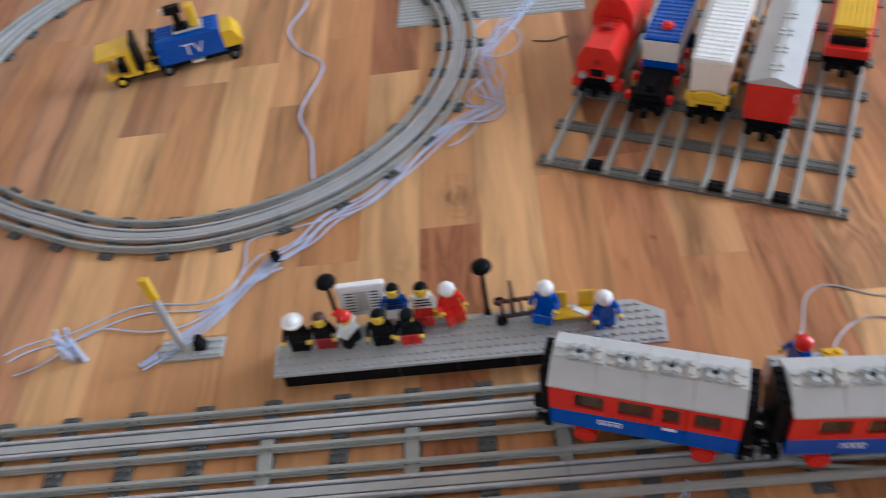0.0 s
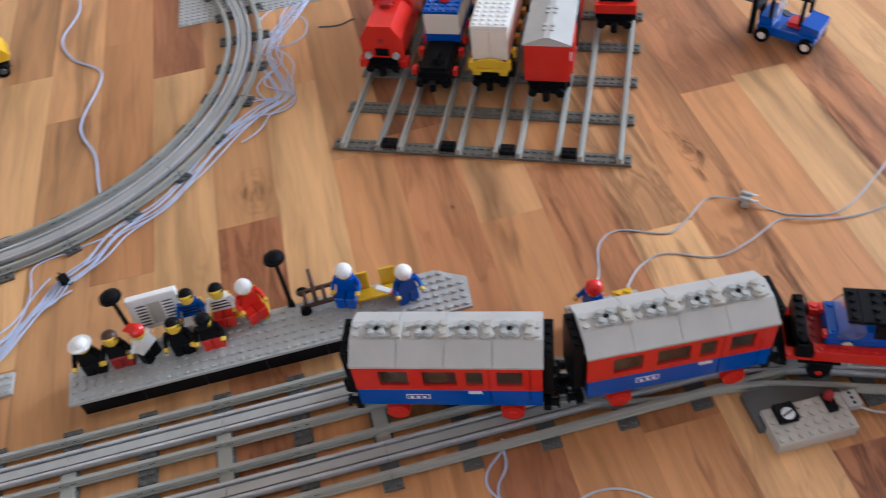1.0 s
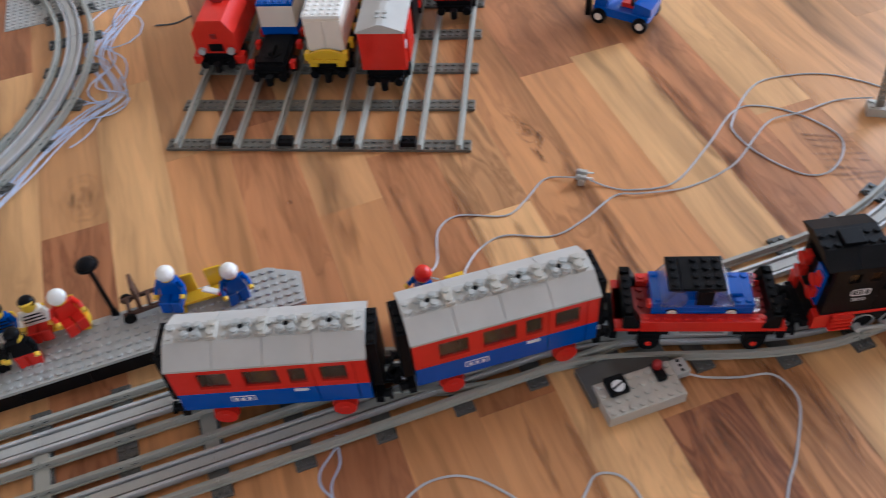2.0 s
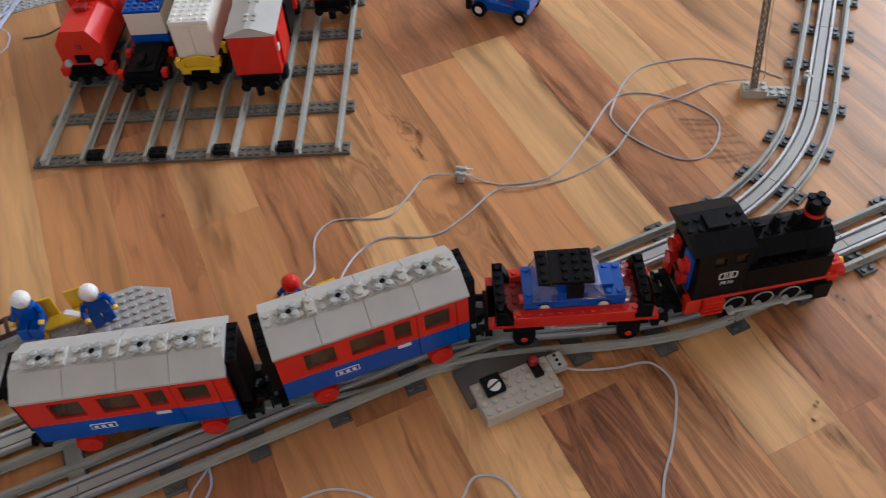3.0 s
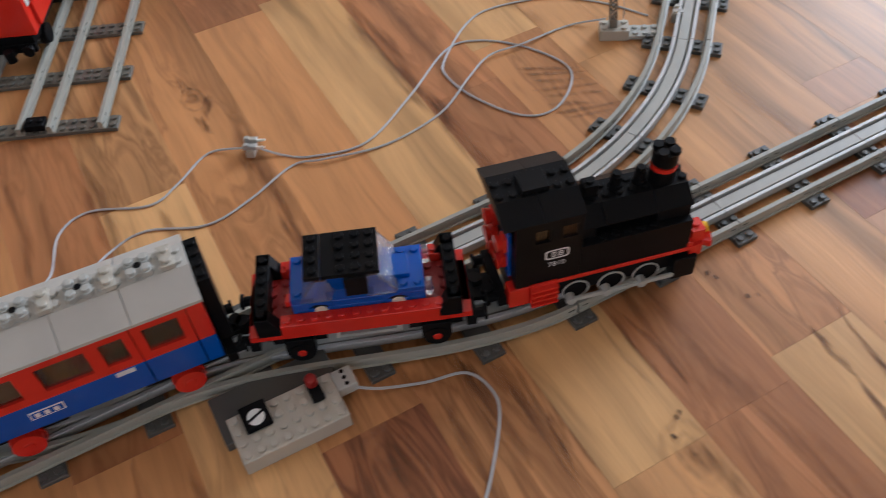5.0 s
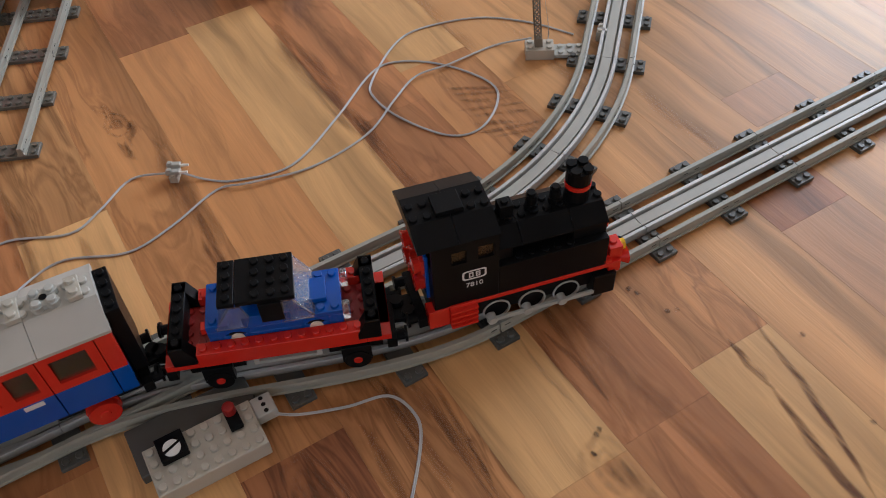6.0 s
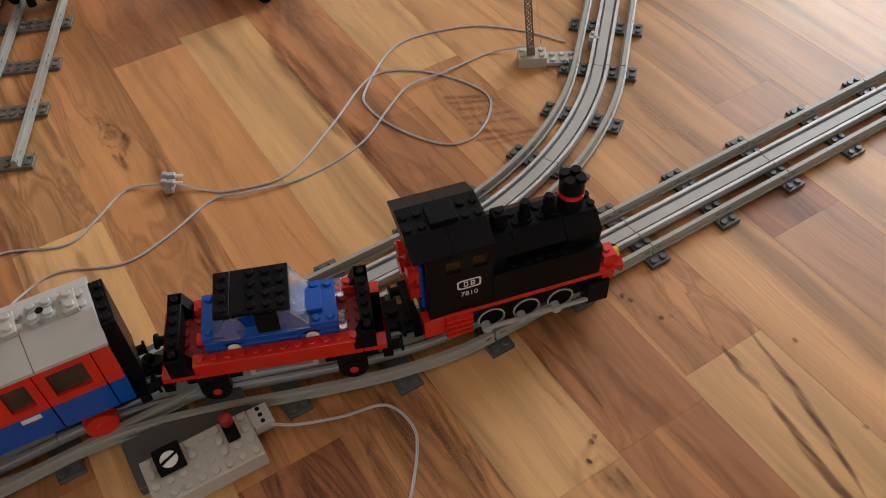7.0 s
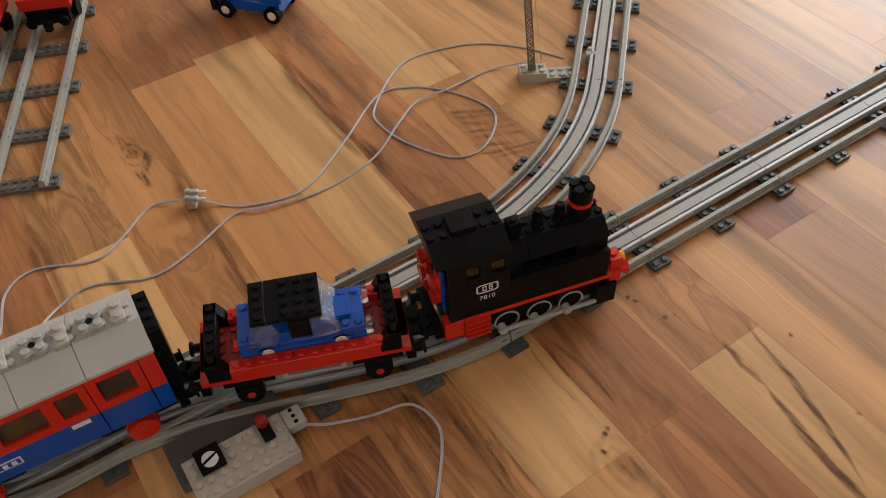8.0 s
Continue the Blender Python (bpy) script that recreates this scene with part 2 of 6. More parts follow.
def words(name, text, size, material, parent, m, label=""):
    """Flat lettering, as a thin mesh."""
    cu = bpy.data.curves.new(name, "FONT")
    cu.body, cu.size, cu.extrude, cu.align_x, cu.align_y = text, size, 0.0001, "CENTER", "CENTER"
    cu.resolution_u = 3
    tmp = bpy.data.objects.new(name, cu)
    me = bpy.data.meshes.new_from_object(tmp)
    bpy.data.objects.remove(tmp)
    me.materials.append(material)
    ob = new(name, me)
    ob.parent, ob.matrix_basis = parent, m
    if label:
        ob["label"] = label
    return ob


# ---- the room ----
def wall(name, x0, x1, y0, y1, z0, z1):
    return tagged(part(name, made(box, x0, x1, y0, y1, z0, z1), PLASTER), "plain light plastered wall of the room", "wall", kind="structure")


W = 0.2
wall("wall_north", XW, XE, YN, YN + W, 0, HIGH)
wall("wall_west", XW - W, XW, YS - W, YN + W, 0, HIGH)


def wall_with_window(name, along, at, a0, a1, o0, o1, z0, z1):
    """A wall with one opening, built of four blocks in one mesh."""
    bm = bmesh.new()
    for p0, p1, q0, q1 in ((a0, o0, 0, HIGH), (o1, a1, 0, HIGH), (o0, o1, 0, z0), (o0, o1, z1, HIGH)):
        if along == "y":
            box(bm, at, at + W, p0, p1, q0, q1)
        else:
            box(bm, p0, p1, at, at + W, q0, q1)
    return tagged(part(name, bm, PLASTER), "light plastered wall with a window opening", "wall", kind="structure")


wall_with_window("wall_east", "y", XE, YS - W, YN + W, 0.9, 2.9, 0.45, 2.25)
# the south opening is made up, a place for the fill lamp
wall_with_window("wall_south", "x", YS - W, XW, XE, -1.8, 0.0, 0.65, 2.05)
tagged(part("ceiling", made(box, XW - W, XE + W, YS - W, YN + W, HIGH, HIGH + 0.15), PLASTER), "plain white ceiling", "ceiling", kind="structure")


def window(name, m, wide, high):
    """Frame round an opening: x along it, z up."""
    win = thing(name, "white window frame in the wall opening", "window", kind="structure", m=m)
    t = 0.06
    for nm, q in (("window_frame", (0, t, 0, high)), ("window_frame", (wide - t, wide, 0, high)), ("window_frame", (t, wide - t, 0, t)), ("window_frame", (t, wide - t, high - t, high)), ("mullion", (wide / 2 - t / 2, wide / 2 + t / 2, t, high - t))):
        part(nm, made(box, q[0], q[1], 0, 0.07, q[2], q[3]), WHITE, win)
    return win


window("window_1", pose(XE + 0.15, 0.9, 0.45, 0, 0, 90), 2.0, 1.8)
# unseen frame added round the fill lamp's opening
window("added_window_south", pose(-1.8, YS - 0.12, 0.65), 1.8, 1.4)

# ---- floor ----
floor = tagged(part("floor", made(box, XW - W, XE + W, YS - W, YN + W, -0.12, -0.004), WOOD), "wood laminate floor of brown and tan strips", "floor", kind="structure")
floor.color = (0.36, 0.165, 0.07, 1)
STRIP, EDGE = 0.0645, 0.0135
FLOOR_TURN = -83.5
run, across = Vector((math.cos(radians(FLOOR_TURN)), math.sin(radians(FLOOR_TURN)))), Vector((math.cos(radians(6.5)), math.sin(radians(6.5))))
TONES = {"light": (0.63, 0.360, 0.145), "tan": (0.57, 0.295, 0.115), "amber": (0.51, 0.240, 0.088), "brown": (0.43, 0.185, 0.070), "dark": (0.34, 0.138, 0.055), "grey": (0.48, 0.245, 0.112)}
# strip number: the places along it where a piece ends, and the tones of the pieces between
KNOWN = {
    7: ([-0.687, -0.147], ["brown", "light", "tan"]),
    6: ([-0.677, -0.310], ["brown", "amber", "amber"]),
    5: ([-0.80, -0.2467], ["amber", "amber", "dark"]),
    -2: ([-0.6363, -0.33], ["tan", "dark", "amber"]),
    -3: ([-0.925, -0.45], ["dark", "light", "tan"]),
    11: ([-0.30, -0.218], ["tan", "dark", "grey"]),
    4: ([-0.50, -0.12], ["tan", "light", "amber"]),
    3: ([-0.62, -0.30], ["amber", "brown", "amber"]),
    8: ([-0.75, -0.48, -0.150], ["tan", "brown", "brown", "brown"]),
    9: ([-0.52, -0.1675], ["light", "amber", "light"]),
    10: ([-0.46, -0.05], ["tan", "tan", "tan"]),
    -1: ([-0.85, -0.40], ["tan", "light", "amber"]),
    0: ([-0.70, -0.28], ["tan", "amber", "tan"]),
    1: ([-0.72, -0.33], ["dark", "brown", "dark"]),
    2: ([-0.56, -0.20], ["tan", "amber", "light"]),
    12: ([-0.62, -0.345, -0.305], ["tan", "tan", "grey", "tan"]),
    13: ([-0.75, -0.28], ["light", "tan", "grey"]),
    14: ([-0.52, -0.16], ["tan", "light", "tan"]),
    15: ([-0.66, -0.33], ["grey", "tan", "tan"]),
    16: ([-0.80, -0.45], ["tan", "light", "grey"]),
    -4: ([-1.02, -0.60], ["amber", "amber", "tan"]),
    -5: ([-0.88, -0.42], ["tan", "tan", "amber"]),
    -6: ([-0.98, -0.52], ["tan", "light", "tan"]),
    -7: ([-0.95, -0.36], ["light", "tan", "tan"]),
}
KNOTTY = {(6, 0.25): 0.25, (5, 0.25): 0.0, (5, -0.25): 0.45, (4, -0.5): 0.2, (8, -0.15): 0.5, (8, 0.25): 0.5, (9, -0.17): 0.35, (1, 0.25): 0.6, (11, -0.22): 0.5, (-2, -0.33): 0.3}
rng = random.Random(11)
plank_meshes, near = {}, {}
for k in range(-21, 26):
    if k in KNOWN:
        cuts, tones = KNOWN[k]
        ends = [-1.55, -1.2, *cuts, 0.25, 0.6]
        tones = [rng.choice(("light", "tan", "amber", "brown")), *tones, rng.choice(("tan", "amber"))]
    else:
        ends, at = [], -2.0 + rng.random() * 0.3
        while at < 0.55:
            ends.append(at)
            at += rng.uniform(0.28, 0.5)
        tones = [rng.choice(("light", "tan", "tan", "amber", "tan", "brown", "light", "grey")) for _ in ends]
    near[k] = (ends[0], ends[-1])
    for a, b, tone in zip(ends, ends[1:], tones):
        long = round(b - a, 4)
        if long not in plank_meshes:
            plank_meshes[long] = mesh_of("plank", made(box, -long / 2 + 0.00004, long / 2 - 0.00004, -STRIP / 2 + 0.00003, STRIP / 2 - 0.00003, -0.004, 0.0, 0.00006), WOOD)
        ob = new("plank", plank_meshes[long])
        mid = run * ((a + b) / 2) + across * (EDGE + STRIP * (k + 0.5))
        ob.parent = floor
        ob.matrix_basis = pose(mid.x, mid.y, 0, 0, 0, FLOOR_TURN)
        v = rng.uniform(0.88, 1.1)
        ob.color = (*[min(1, c * v) for c in TONES[tone]], KNOTTY.get((k, round(b, 2)), 0.55 if tone in ("brown", "dark") else 1))

# the rest of the floor, out to the walls
far, bm = random.Random(5), bmesh.new()
for k in range(-62, 80):
    at = -5.5 + far.random() * 0.4
    while at < 3.5:
        end = at + far.uniform(0.28, 0.5)
        lo, hi = near.get(k, (9.0, 9.0))
        if at < lo < end:
            end = lo
        if lo <= at < hi:
            at = hi
            continue
        mid = across * (EDGE + STRIP * (k + 0.5))
        if all(XW - 0.15 < q.x < XE + 0.15 and YS - 0.15 < q.y < YN + 0.15 for q in (mid + run * at, mid + run * end)):
            v = EDGE + STRIP * (k + 0.5)
            box(bm, at + 0.00004, end - 0.00004, v - STRIP / 2 + 0.00004, v + STRIP / 2 - 0.00004, -0.0038, 0.0, 0.00012)
        at = end
rest = part("plank_field", bm, wood(True), floor)
rest.matrix_basis = pose(0, 0, 0, 0, 0, FLOOR_TURN)
rest["kind"] = "stuff"


def stain_wood():
    """Dark heartwood that fades out towards the edges of its mesh."""
    m, n, l, b = nodes_of("heartwood")
    info, fade, tc = n.new("ShaderNodeObjectInfo"), n.new("ShaderNodeAttribute"), n.new("ShaderNodeTexCoord")
    fade.attribute_name = "fade"
    grain = n.new("ShaderNodeTexNoise")
    grain.inputs["Scale"].default_value, grain.inputs["Detail"].default_value = 1.0, 4.0
    lay = n.new("ShaderNodeMapping")
    lay.vector_type = "TEXTURE"
    lay.inputs["Rotation"].default_value = (0, 0, radians(FLOOR_TURN))
    lay.inputs["Scale"].default_value = (0.045, 0.0045, 1.0)
    l.new(tc.outputs["Object"], lay.inputs["Vector"])
    l.new(lay.outputs[0], grain.inputs["Vector"])
    span = n.new("ShaderNodeMapRange")
    span.inputs["From Min"].default_value, span.inputs["From Max"].default_value = 0.32, 0.62
    l.new(grain.outputs["Fac"], span.inputs["Value"])
    cover = n.new("ShaderNodeMath")
    cover.operation = "MULTIPLY"
    l.new(fade.outputs["Fac"], cover.inputs[0])
    l.new(span.outputs["Result"], cover.inputs[1])
    l.new(info.outputs["Color"], b.inputs["Base Color"])
    l.new(cover.outputs[0], b.inputs["Alpha"])
    b.inputs["Roughness"].default_value, b.inputs["Specular IOR Level"].default_value = 0.32, 0.3
    return m


HEART = stain_wood()
marks = 0


def soft_band(line, wide, strength, tone, closed=False):
    """A band along the line that fades to both sides and, unless closed, to both ends."""
    global marks
    marks += 1
    z, m, verts, faces, fade = 0.00012 + 0.00001 * marks, len(line), [], [], []
    profile = ((-1.0, 0.0), (-0.45, 0.75), (0.0, 1.0), (0.45, 0.75), (1.0, 0.0))
    for k, p in enumerate(line):
        a, b = (line[k - 1], line[(k + 1) % m]) if closed else (line[max(0, k - 1)], line[min(m - 1, k + 1)])
        side = (Vector(b) - Vector(a)).normalized()
        taper = 1.0 if closed else math.sin(math.pi * (k + 0.2) / (m - 0.6)) ** 0.6
        w = wide * taper * rng.uniform(0.75, 1.2) / 2
        for o, f in profile:
            verts.append((p[0] - side.y * o * w, p[1] + side.x * o * w, z))
            fade.append(f * strength * min(1.0, taper * 1.2))
    for k in range(m if closed else m - 1):
        for q in range(4):
            faces.append((5 * k + q, 5 * k + q + 1, 5 * ((k + 1) % m) + q + 1, 5 * ((k + 1) % m) + q))
    me = bpy.data.meshes.new("grain_mark")
    me.from_pydata(verts, [], faces)
    me.attributes.new("fade", "FLOAT", "POINT").data.foreach_set("value", fade)
    me.materials.append(HEART)
    ob = new("grain_mark", me)
    ob.parent, ob.color = floor, (*tone, 1)


def heart_streak(x, y, long, wide, strength=0.8, bend=0.0, turn=0.0, tone=(0.15, 0.058, 0.026)):
    """A dark streak that runs with the grain from (x, y) towards the viewer's end of the strip."""
    d = Matrix.Rotation(radians(turn), 2) @ run
    line, n = [], 9
    for k in range(n):
        t = k / (n - 1)
        off = bend * math.sin(math.pi * t) + rng.uniform(-0.12, 0.12) * wide
        line.append((x + d.x * long * t + across.x * off, y + d.y * long * t + across.y * off))
    soft_band(line, wide, strength, tone)


def knot(x, y, r, rings=4, strength=0.6):
    """Rings drawn out along the grain round a dark eye."""
    for q in range(rings):
        rad = r * (0.25 + 0.75 * q / max(1, rings - 1))
        line = []
        for k in range(18):
            a = 2 * math.pi * k / 18
            p = run * (math.cos(a) * rad * rng.uniform(1.5, 1.9)) + across * (math.sin(a) * rad * rng.uniform(0.85, 1.1))
            line.append((x + p.x, y + p.y))
        soft_band(line, r * (0.42 if q else 0.9), strength * (1.0 if q == 0 else 0.5), (0.19, 0.078, 0.034), True)


# the split light strip
for x, y, long, wide, bend, turn in ((0.629, 0.247, 0.125, 0.0062, 0.003, -14.0), (0.607, 0.243, 0.042, 0.0070, -0.002, -4.0), (0.609, 0.205, 0.105, 0.0085, -0.004, -8.0)):
    heart_streak(x, y, long, wide, 1.0, bend, turn)
# streaks in the strips round it, the broad ones first
for x, y, long, wide, strength in ((0.456, 0.700, 0.20, 0.030, 0.75), (0.478, 0.560, 0.16, 0.022, 0.65), (0.327, 0.600, 0.14, 0.026, 0.60), (0.338, 0.500, 0.10, 0.015, 0.8),
                                   (0.398, 0.325, 0.10, 0.014, 0.8), (0.414, 0.310, 0.11, 0.010, 0.8), (0.424, 0.320, 0.10, 0.006, 0.7), (0.380, 0.290, 0.12, 0.010, 0.6), (0.500, 0.312, 0.075, 0.006, 0.7), (0.507, 0.300, 0.070, 0.005, 0.75), (0.492, 0.305, 0.06, 0.004, 0.5), (0.528, 0.315, 0.07, 0.010, 0.5),
                                   (0.504, 0.204, 0.045, 0.010, 0.8), (0.514, 0.330, 0.12, 0.014, 0.45), (0.540, 0.250, 0.16, 0.024, 0.35), (0.204, 0.600, 0.15, 0.020, 0.65), (0.090, 0.660, 0.16, 0.030, 0.55), (0.150, 0.600, 0.12, 0.012, 0.5),
                                   (0.252, 0.520, 0.12, 0.016, 0.5), (-0.362, 0.900, 0.13, 0.018, 0.5), (-0.246, 1.060, 0.10, 0.024, 0.4), (0.205, 0.330, 0.10, 0.010, 0.6), (0.235, 0.310, 0.10, 0.012, 0.5), (0.690, 0.480, 0.14, 0.016, 0.4), (0.585, 0.700, 0.13, 0.018, 0.4), (0.640, 0.620, 0.16, 0.012, 0.35)):
    heart_streak(x, y, long, wide, strength * 0.8, rng.uniform(-0.004, 0.004), rng.uniform(-2, 2))
for x, y, r, rings, strength in ((0.302, 0.628, 0.009, 2, 0.7), (-0.150, 0.668, 0.020, 4, 0.38), (0.053, 0.600, 0.005, 1, 0.7), (0.340, 0.255, 0.017, 3, 0.5), (0.310, 0.240, 0.012, 2, 0.45), (0.496, 0.195, 0.015, 3, 0.35)):
    knot(x, y, r, rings, strength)


def ripples(x, y, count, pitch, long, strength):
    """Wavy figure across the grain."""
    for k in range(count):
        o = rng.uniform(-0.004, 0.004)
        p = Vector((x, y)) + run * (pitch * k) + across * o
        heart_streak(p.x, p.y, long * rng.uniform(0.7, 1.15), 0.0065, strength * rng.uniform(0.7, 1.1), rng.uniform(-0.004, 0.004), rng.uniform(58, 74), (0.19, 0.078, 0.034))


ripples(0.552, 0.548, 8, 0.0105, 0.050, 0.55)
for x, y, turn in ((0.290, 0.655, 18), (0.296, 0.660, 8), (0.306, 0.612, -10), (0.299, 0.606, 12), (0.314, 0.630, -16)):
    heart_streak(x, y, 0.030, 0.0080, 0.55, 0.0, turn)
# small worm holes and dents
for x, y in ((0.574, 0.305), (0.576, 0.300), (0.585, 0.279), (0.590, 0.277), (0.502, 0.226), (0.499, 0.224), (0.642, 0.161), (0.649, 0.227), (0.490, 0.214)):
    heart_streak(x, y, 0.0045, 0.0042, 1.0, 0.0, rng.uniform(-30, 30), (0.05, 0.02, 0.01))

# ---- tracks ----
GAUGE, ROD = 0.020, 0.0100  # half gauge, top of the rails
TURN0 = 6.4
AHEAD = Vector((math.cos(radians(TURN0)), math.sin(radians(TURN0))))
ASIDE = Vector((-AHEAD.y, AHEAD.x))
START = Vector((0.022, 0.3435))


def spot(u, v):
    """A place on the floor from u along the main track and v to its left."""
    return START + AHEAD * u + ASIDE * v


RAIL = [(-0.0034, PL), (0.0034, PL), (0.0034, 0.0040), (0.0021, 0.0044), (0.0021, 0.0086), (0.0015, 0.0104), (-0.0015, 0.0104), (-0.0021, 0.0086), (-0.0021, 0.0044), (-0.0034, 0.0040)]
BED = [(-0.0086, PL), (0.0086, PL), (0.0086, 0.0040), (0.0043, 0.0040), (0.0039, 0.0080), (-0.0039, 0.0080), (-0.0043, 0.0040), (-0.0086, 0.0040)]
STRIPE = [(-0.0015, 0.0045), (0.0015, 0.0045), (0.0015, 0.0086), (0.0011, 0.0094), (-0.0011, 0.0094), (-0.0015, 0.0086)]


def beside(line, off):
    out = []
    for k, p in enumerate(line):
        a, b = Vector(line[max(0, k - 1)]), Vector(line[min(len(line) - 1, k + 1)])
        t = (b - a).normalized()
        out.append((p[0] - t.y * off, p[1] + t.x * off))
    return out


def sleeper_mesh():
    bm = bmesh.new()
    box(bm, -ST, ST, -4 * ST, 4 * ST, 0, PL)
    studs(bm, (-0.5, 0.5), (-3.5, -1.5, 1.5, 3.5), PL, 10)
    return mesh_of("sleeper", bm, DARKGREY)


SLEEPER = sleeper_mesh()


def siding_sleeper_mesh():
    bm = bmesh.new()
    box(bm, -ST, ST, -4 * ST, 4 * ST, 0, PL)
    studs(bm, (-0.5, 0.5), (-3.5, -1.5, -0.5, 0.5, 1.5, 3.5), PL, 10)
    return mesh_of("sleeper", bm, SLEEPERGREY)


SIDING_SLEEPER = siding_sleeper_mesh()


def rails_along(parent, line, conductor=True):
    for side in (1, -1):
        part("rail", made(sweep, beside(line, side * GAUGE), RAIL), RAILGREY, parent)
    if conductor:
        bed = part("conductor_bed", made(sweep, line, BED), BEDGREY, parent)
        for side in (1, -1):
            part("conductor_strip", made(sweep, beside(line, side * 0.0071), STRIPE), METAL, bed, "bright metal strip")


def rail_slot_mesh():
    bm = bmesh.new()
    for x in (-0.0052, 0.0052):
        box(bm, x - 0.0022, x + 0.0022, -0.00225, 0.00225, 0.0070, 0.0076, 0.0001)
    return mesh_of("rail_slot", bm, BLACK)


RAIL_SLOT = rail_slot_mesh()


def sleeper_at(parent, x, y, deg, mesh=SLEEPER):
    a = radians(deg)
    for side in (1, -1):
        gap = new("rail_slot", RAIL_SLOT)
        gap.parent = parent
        gap.matrix_basis = pose(x - math.sin(a) * side * GAUGE, y + math.cos(a) * side * GAUGE, 0, 0, 0, deg)
    ob = new("sleeper", mesh)
    ob.parent = parent
    ob.matrix_basis = pose(x, y, 0, 0, 0, deg)


PIECE = 16 * ST


def straight_piece(conductor=True):
    tr = thing("straight_track", "light grey plastic toy track on dark grey sleepers", "toy track", "tracks of the toy railway")
    rails_along(tr, [(0.0003, 0), (PIECE - 0.0003, 0)], conductor)
    for x in (0.0, PIECE / 2):
        sleeper_at(tr, x, 0, 0)
    return tr


RADIUS = 0.320


def curve_piece():
    tr = thing("curved_track", "curved light grey plastic toy track on dark grey sleepers", "toy track", "tracks of the toy railway")
    arc = [(RADIUS * math.sin(a), RADIUS * (1 - math.cos(a))) for a in (radians(0.05 + 22.4 * k / 10) for k in range(11))]
    rails_along(tr, arc)
    for a in (0, 11.25):
        sleeper_at(tr, RADIUS * math.sin(radians(a)), RADIUS * (1 - math.cos(radians(a))), a)
    return tr


def at_pose(p, deg):
    return pose(p.x, p.y, 0, 0, 0, deg)


one_straight = straight_piece()
one_straight.matrix_basis = at_pose(spot(0.454, -0.064), TURN0)
for k in range(1, 6):
    copy_thing(one_straight, at_pose(spot(0.454 + PIECE * k, -0.064), TURN0))
for k in range(1, 5):
    copy_thing(one_straight, at_pose(spot(-0.054 - PIECE * k, 0), TURN0))
    copy_thing(one_straight, at_pose(spot(-0.054 - PIECE * k, 0.064), TURN0))
one_curve = curve_piece()
one_curve.matrix_basis = at_pose(spot(0.454, 0), TURN0)
copy_thing(one_curve, at_pose(spot(0.454, 0) + Matrix.Rotation(radians(TURN0), 2) @ Vector((RADIUS * math.sin(radians(22.5)), RADIUS * (1 - math.cos(radians(22.5))))), TURN0 + 22.5))
end = spot(0.454, 0) + Matrix.Rotation(radians(TURN0), 2) @ Vector((RADIUS * math.sin(radians(45)), RADIUS * (1 - math.cos(radians(45)))))
way = Vector((math.cos(radians(TURN0 + 45)), math.sin(radians(TURN0 + 45))))
for k in range(4):
    copy_thing(one_straight, at_pose(end + way * PIECE * k, TURN0 + 45))
# the loop of curved track farther off
LOOP = Vector((-0.49, 0.932))
SHIFT = Vector((-0.0607, 0.0203))
for k in range(-9, 6):
    a = 274 + 22.5 * k
    copy_thing(one_curve, at_pose(LOOP + (SHIFT if k < -1 else SHIFT * 0) + RADIUS * Vector((math.cos(radians(a)), math.sin(radians(a)))), a + 90))
short = thing("short_track", "short straight grey toy track in the loop", "toy track", "tracks of the toy railway")
rails_along(short, [(0.0003, 0), (PIECE / 2 - 0.0003, 0)])
sleeper_at(short, 0, 0, 0)
bend = Vector((math.cos(radians(251.5)), math.sin(radians(251.5)))) * RADIUS
short.matrix_basis = at_pose(LOOP + bend + SHIFT, -18.5)



def ease(t):
    t = min(1.0, max(0.0, t))
    return t * t * (3 - 2 * t)


def raised(outline, by):
    return [(o, z + by if z > PL else z) for o, z in outline]


def switch(label, u0, branch, sleepers, housing):
    """Points 32 studs long; branch(x) gives the side track's offset."""
    tr = thing("track_switch", label, "track switch", "tracks of the toy railway", m=at_pose(spot(u0, 0), TURN0))
    main = [(0.0003, 0), (0.2537, 0)]
    side = [(0.0003 + 0.2534 * k / 24, branch(0.254 * k / 24)) for k in range(25)]
    for line, lift in ((main, 0.0), (side, -0.0005)):
        for s in (1, -1):
            part("rail", made(sweep, beside(line, s * GAUGE), raised(RAIL, lift)), RAILGREY, tr)
        bed = part("conductor_bed", made(sweep, line, raised(BED, lift)), BEDGREY, tr)
        for s in (1, -1):
            part("conductor_strip", made(sweep, beside(line, s * 0.0071), raised(STRIPE, lift)), METAL, bed, "bright metal strip")
    for x, y0, y1, z in sleepers:
        bm = bmesh.new()
        box(bm, x - ST, x + ST, y0, y1, 0, PL - z)
        for yy in (y0 + ST / 2, y1 - ST / 2):
            stud(bm, x - ST / 2, yy, PL - z, 10)
            stud(bm, x + ST / 2, yy, PL - z, 10)
        part("sleeper", bm, DARKGREY, tr)
    x0, x1, y0, y1 = housing
    bm = bmesh.new()
    box(bm, x0, x1, y0, y1, 0, 0.0078, 0.0006)
    part("point_motor", bm, DARKGREY, tr, "flat dark grey motor housing")
    return tr


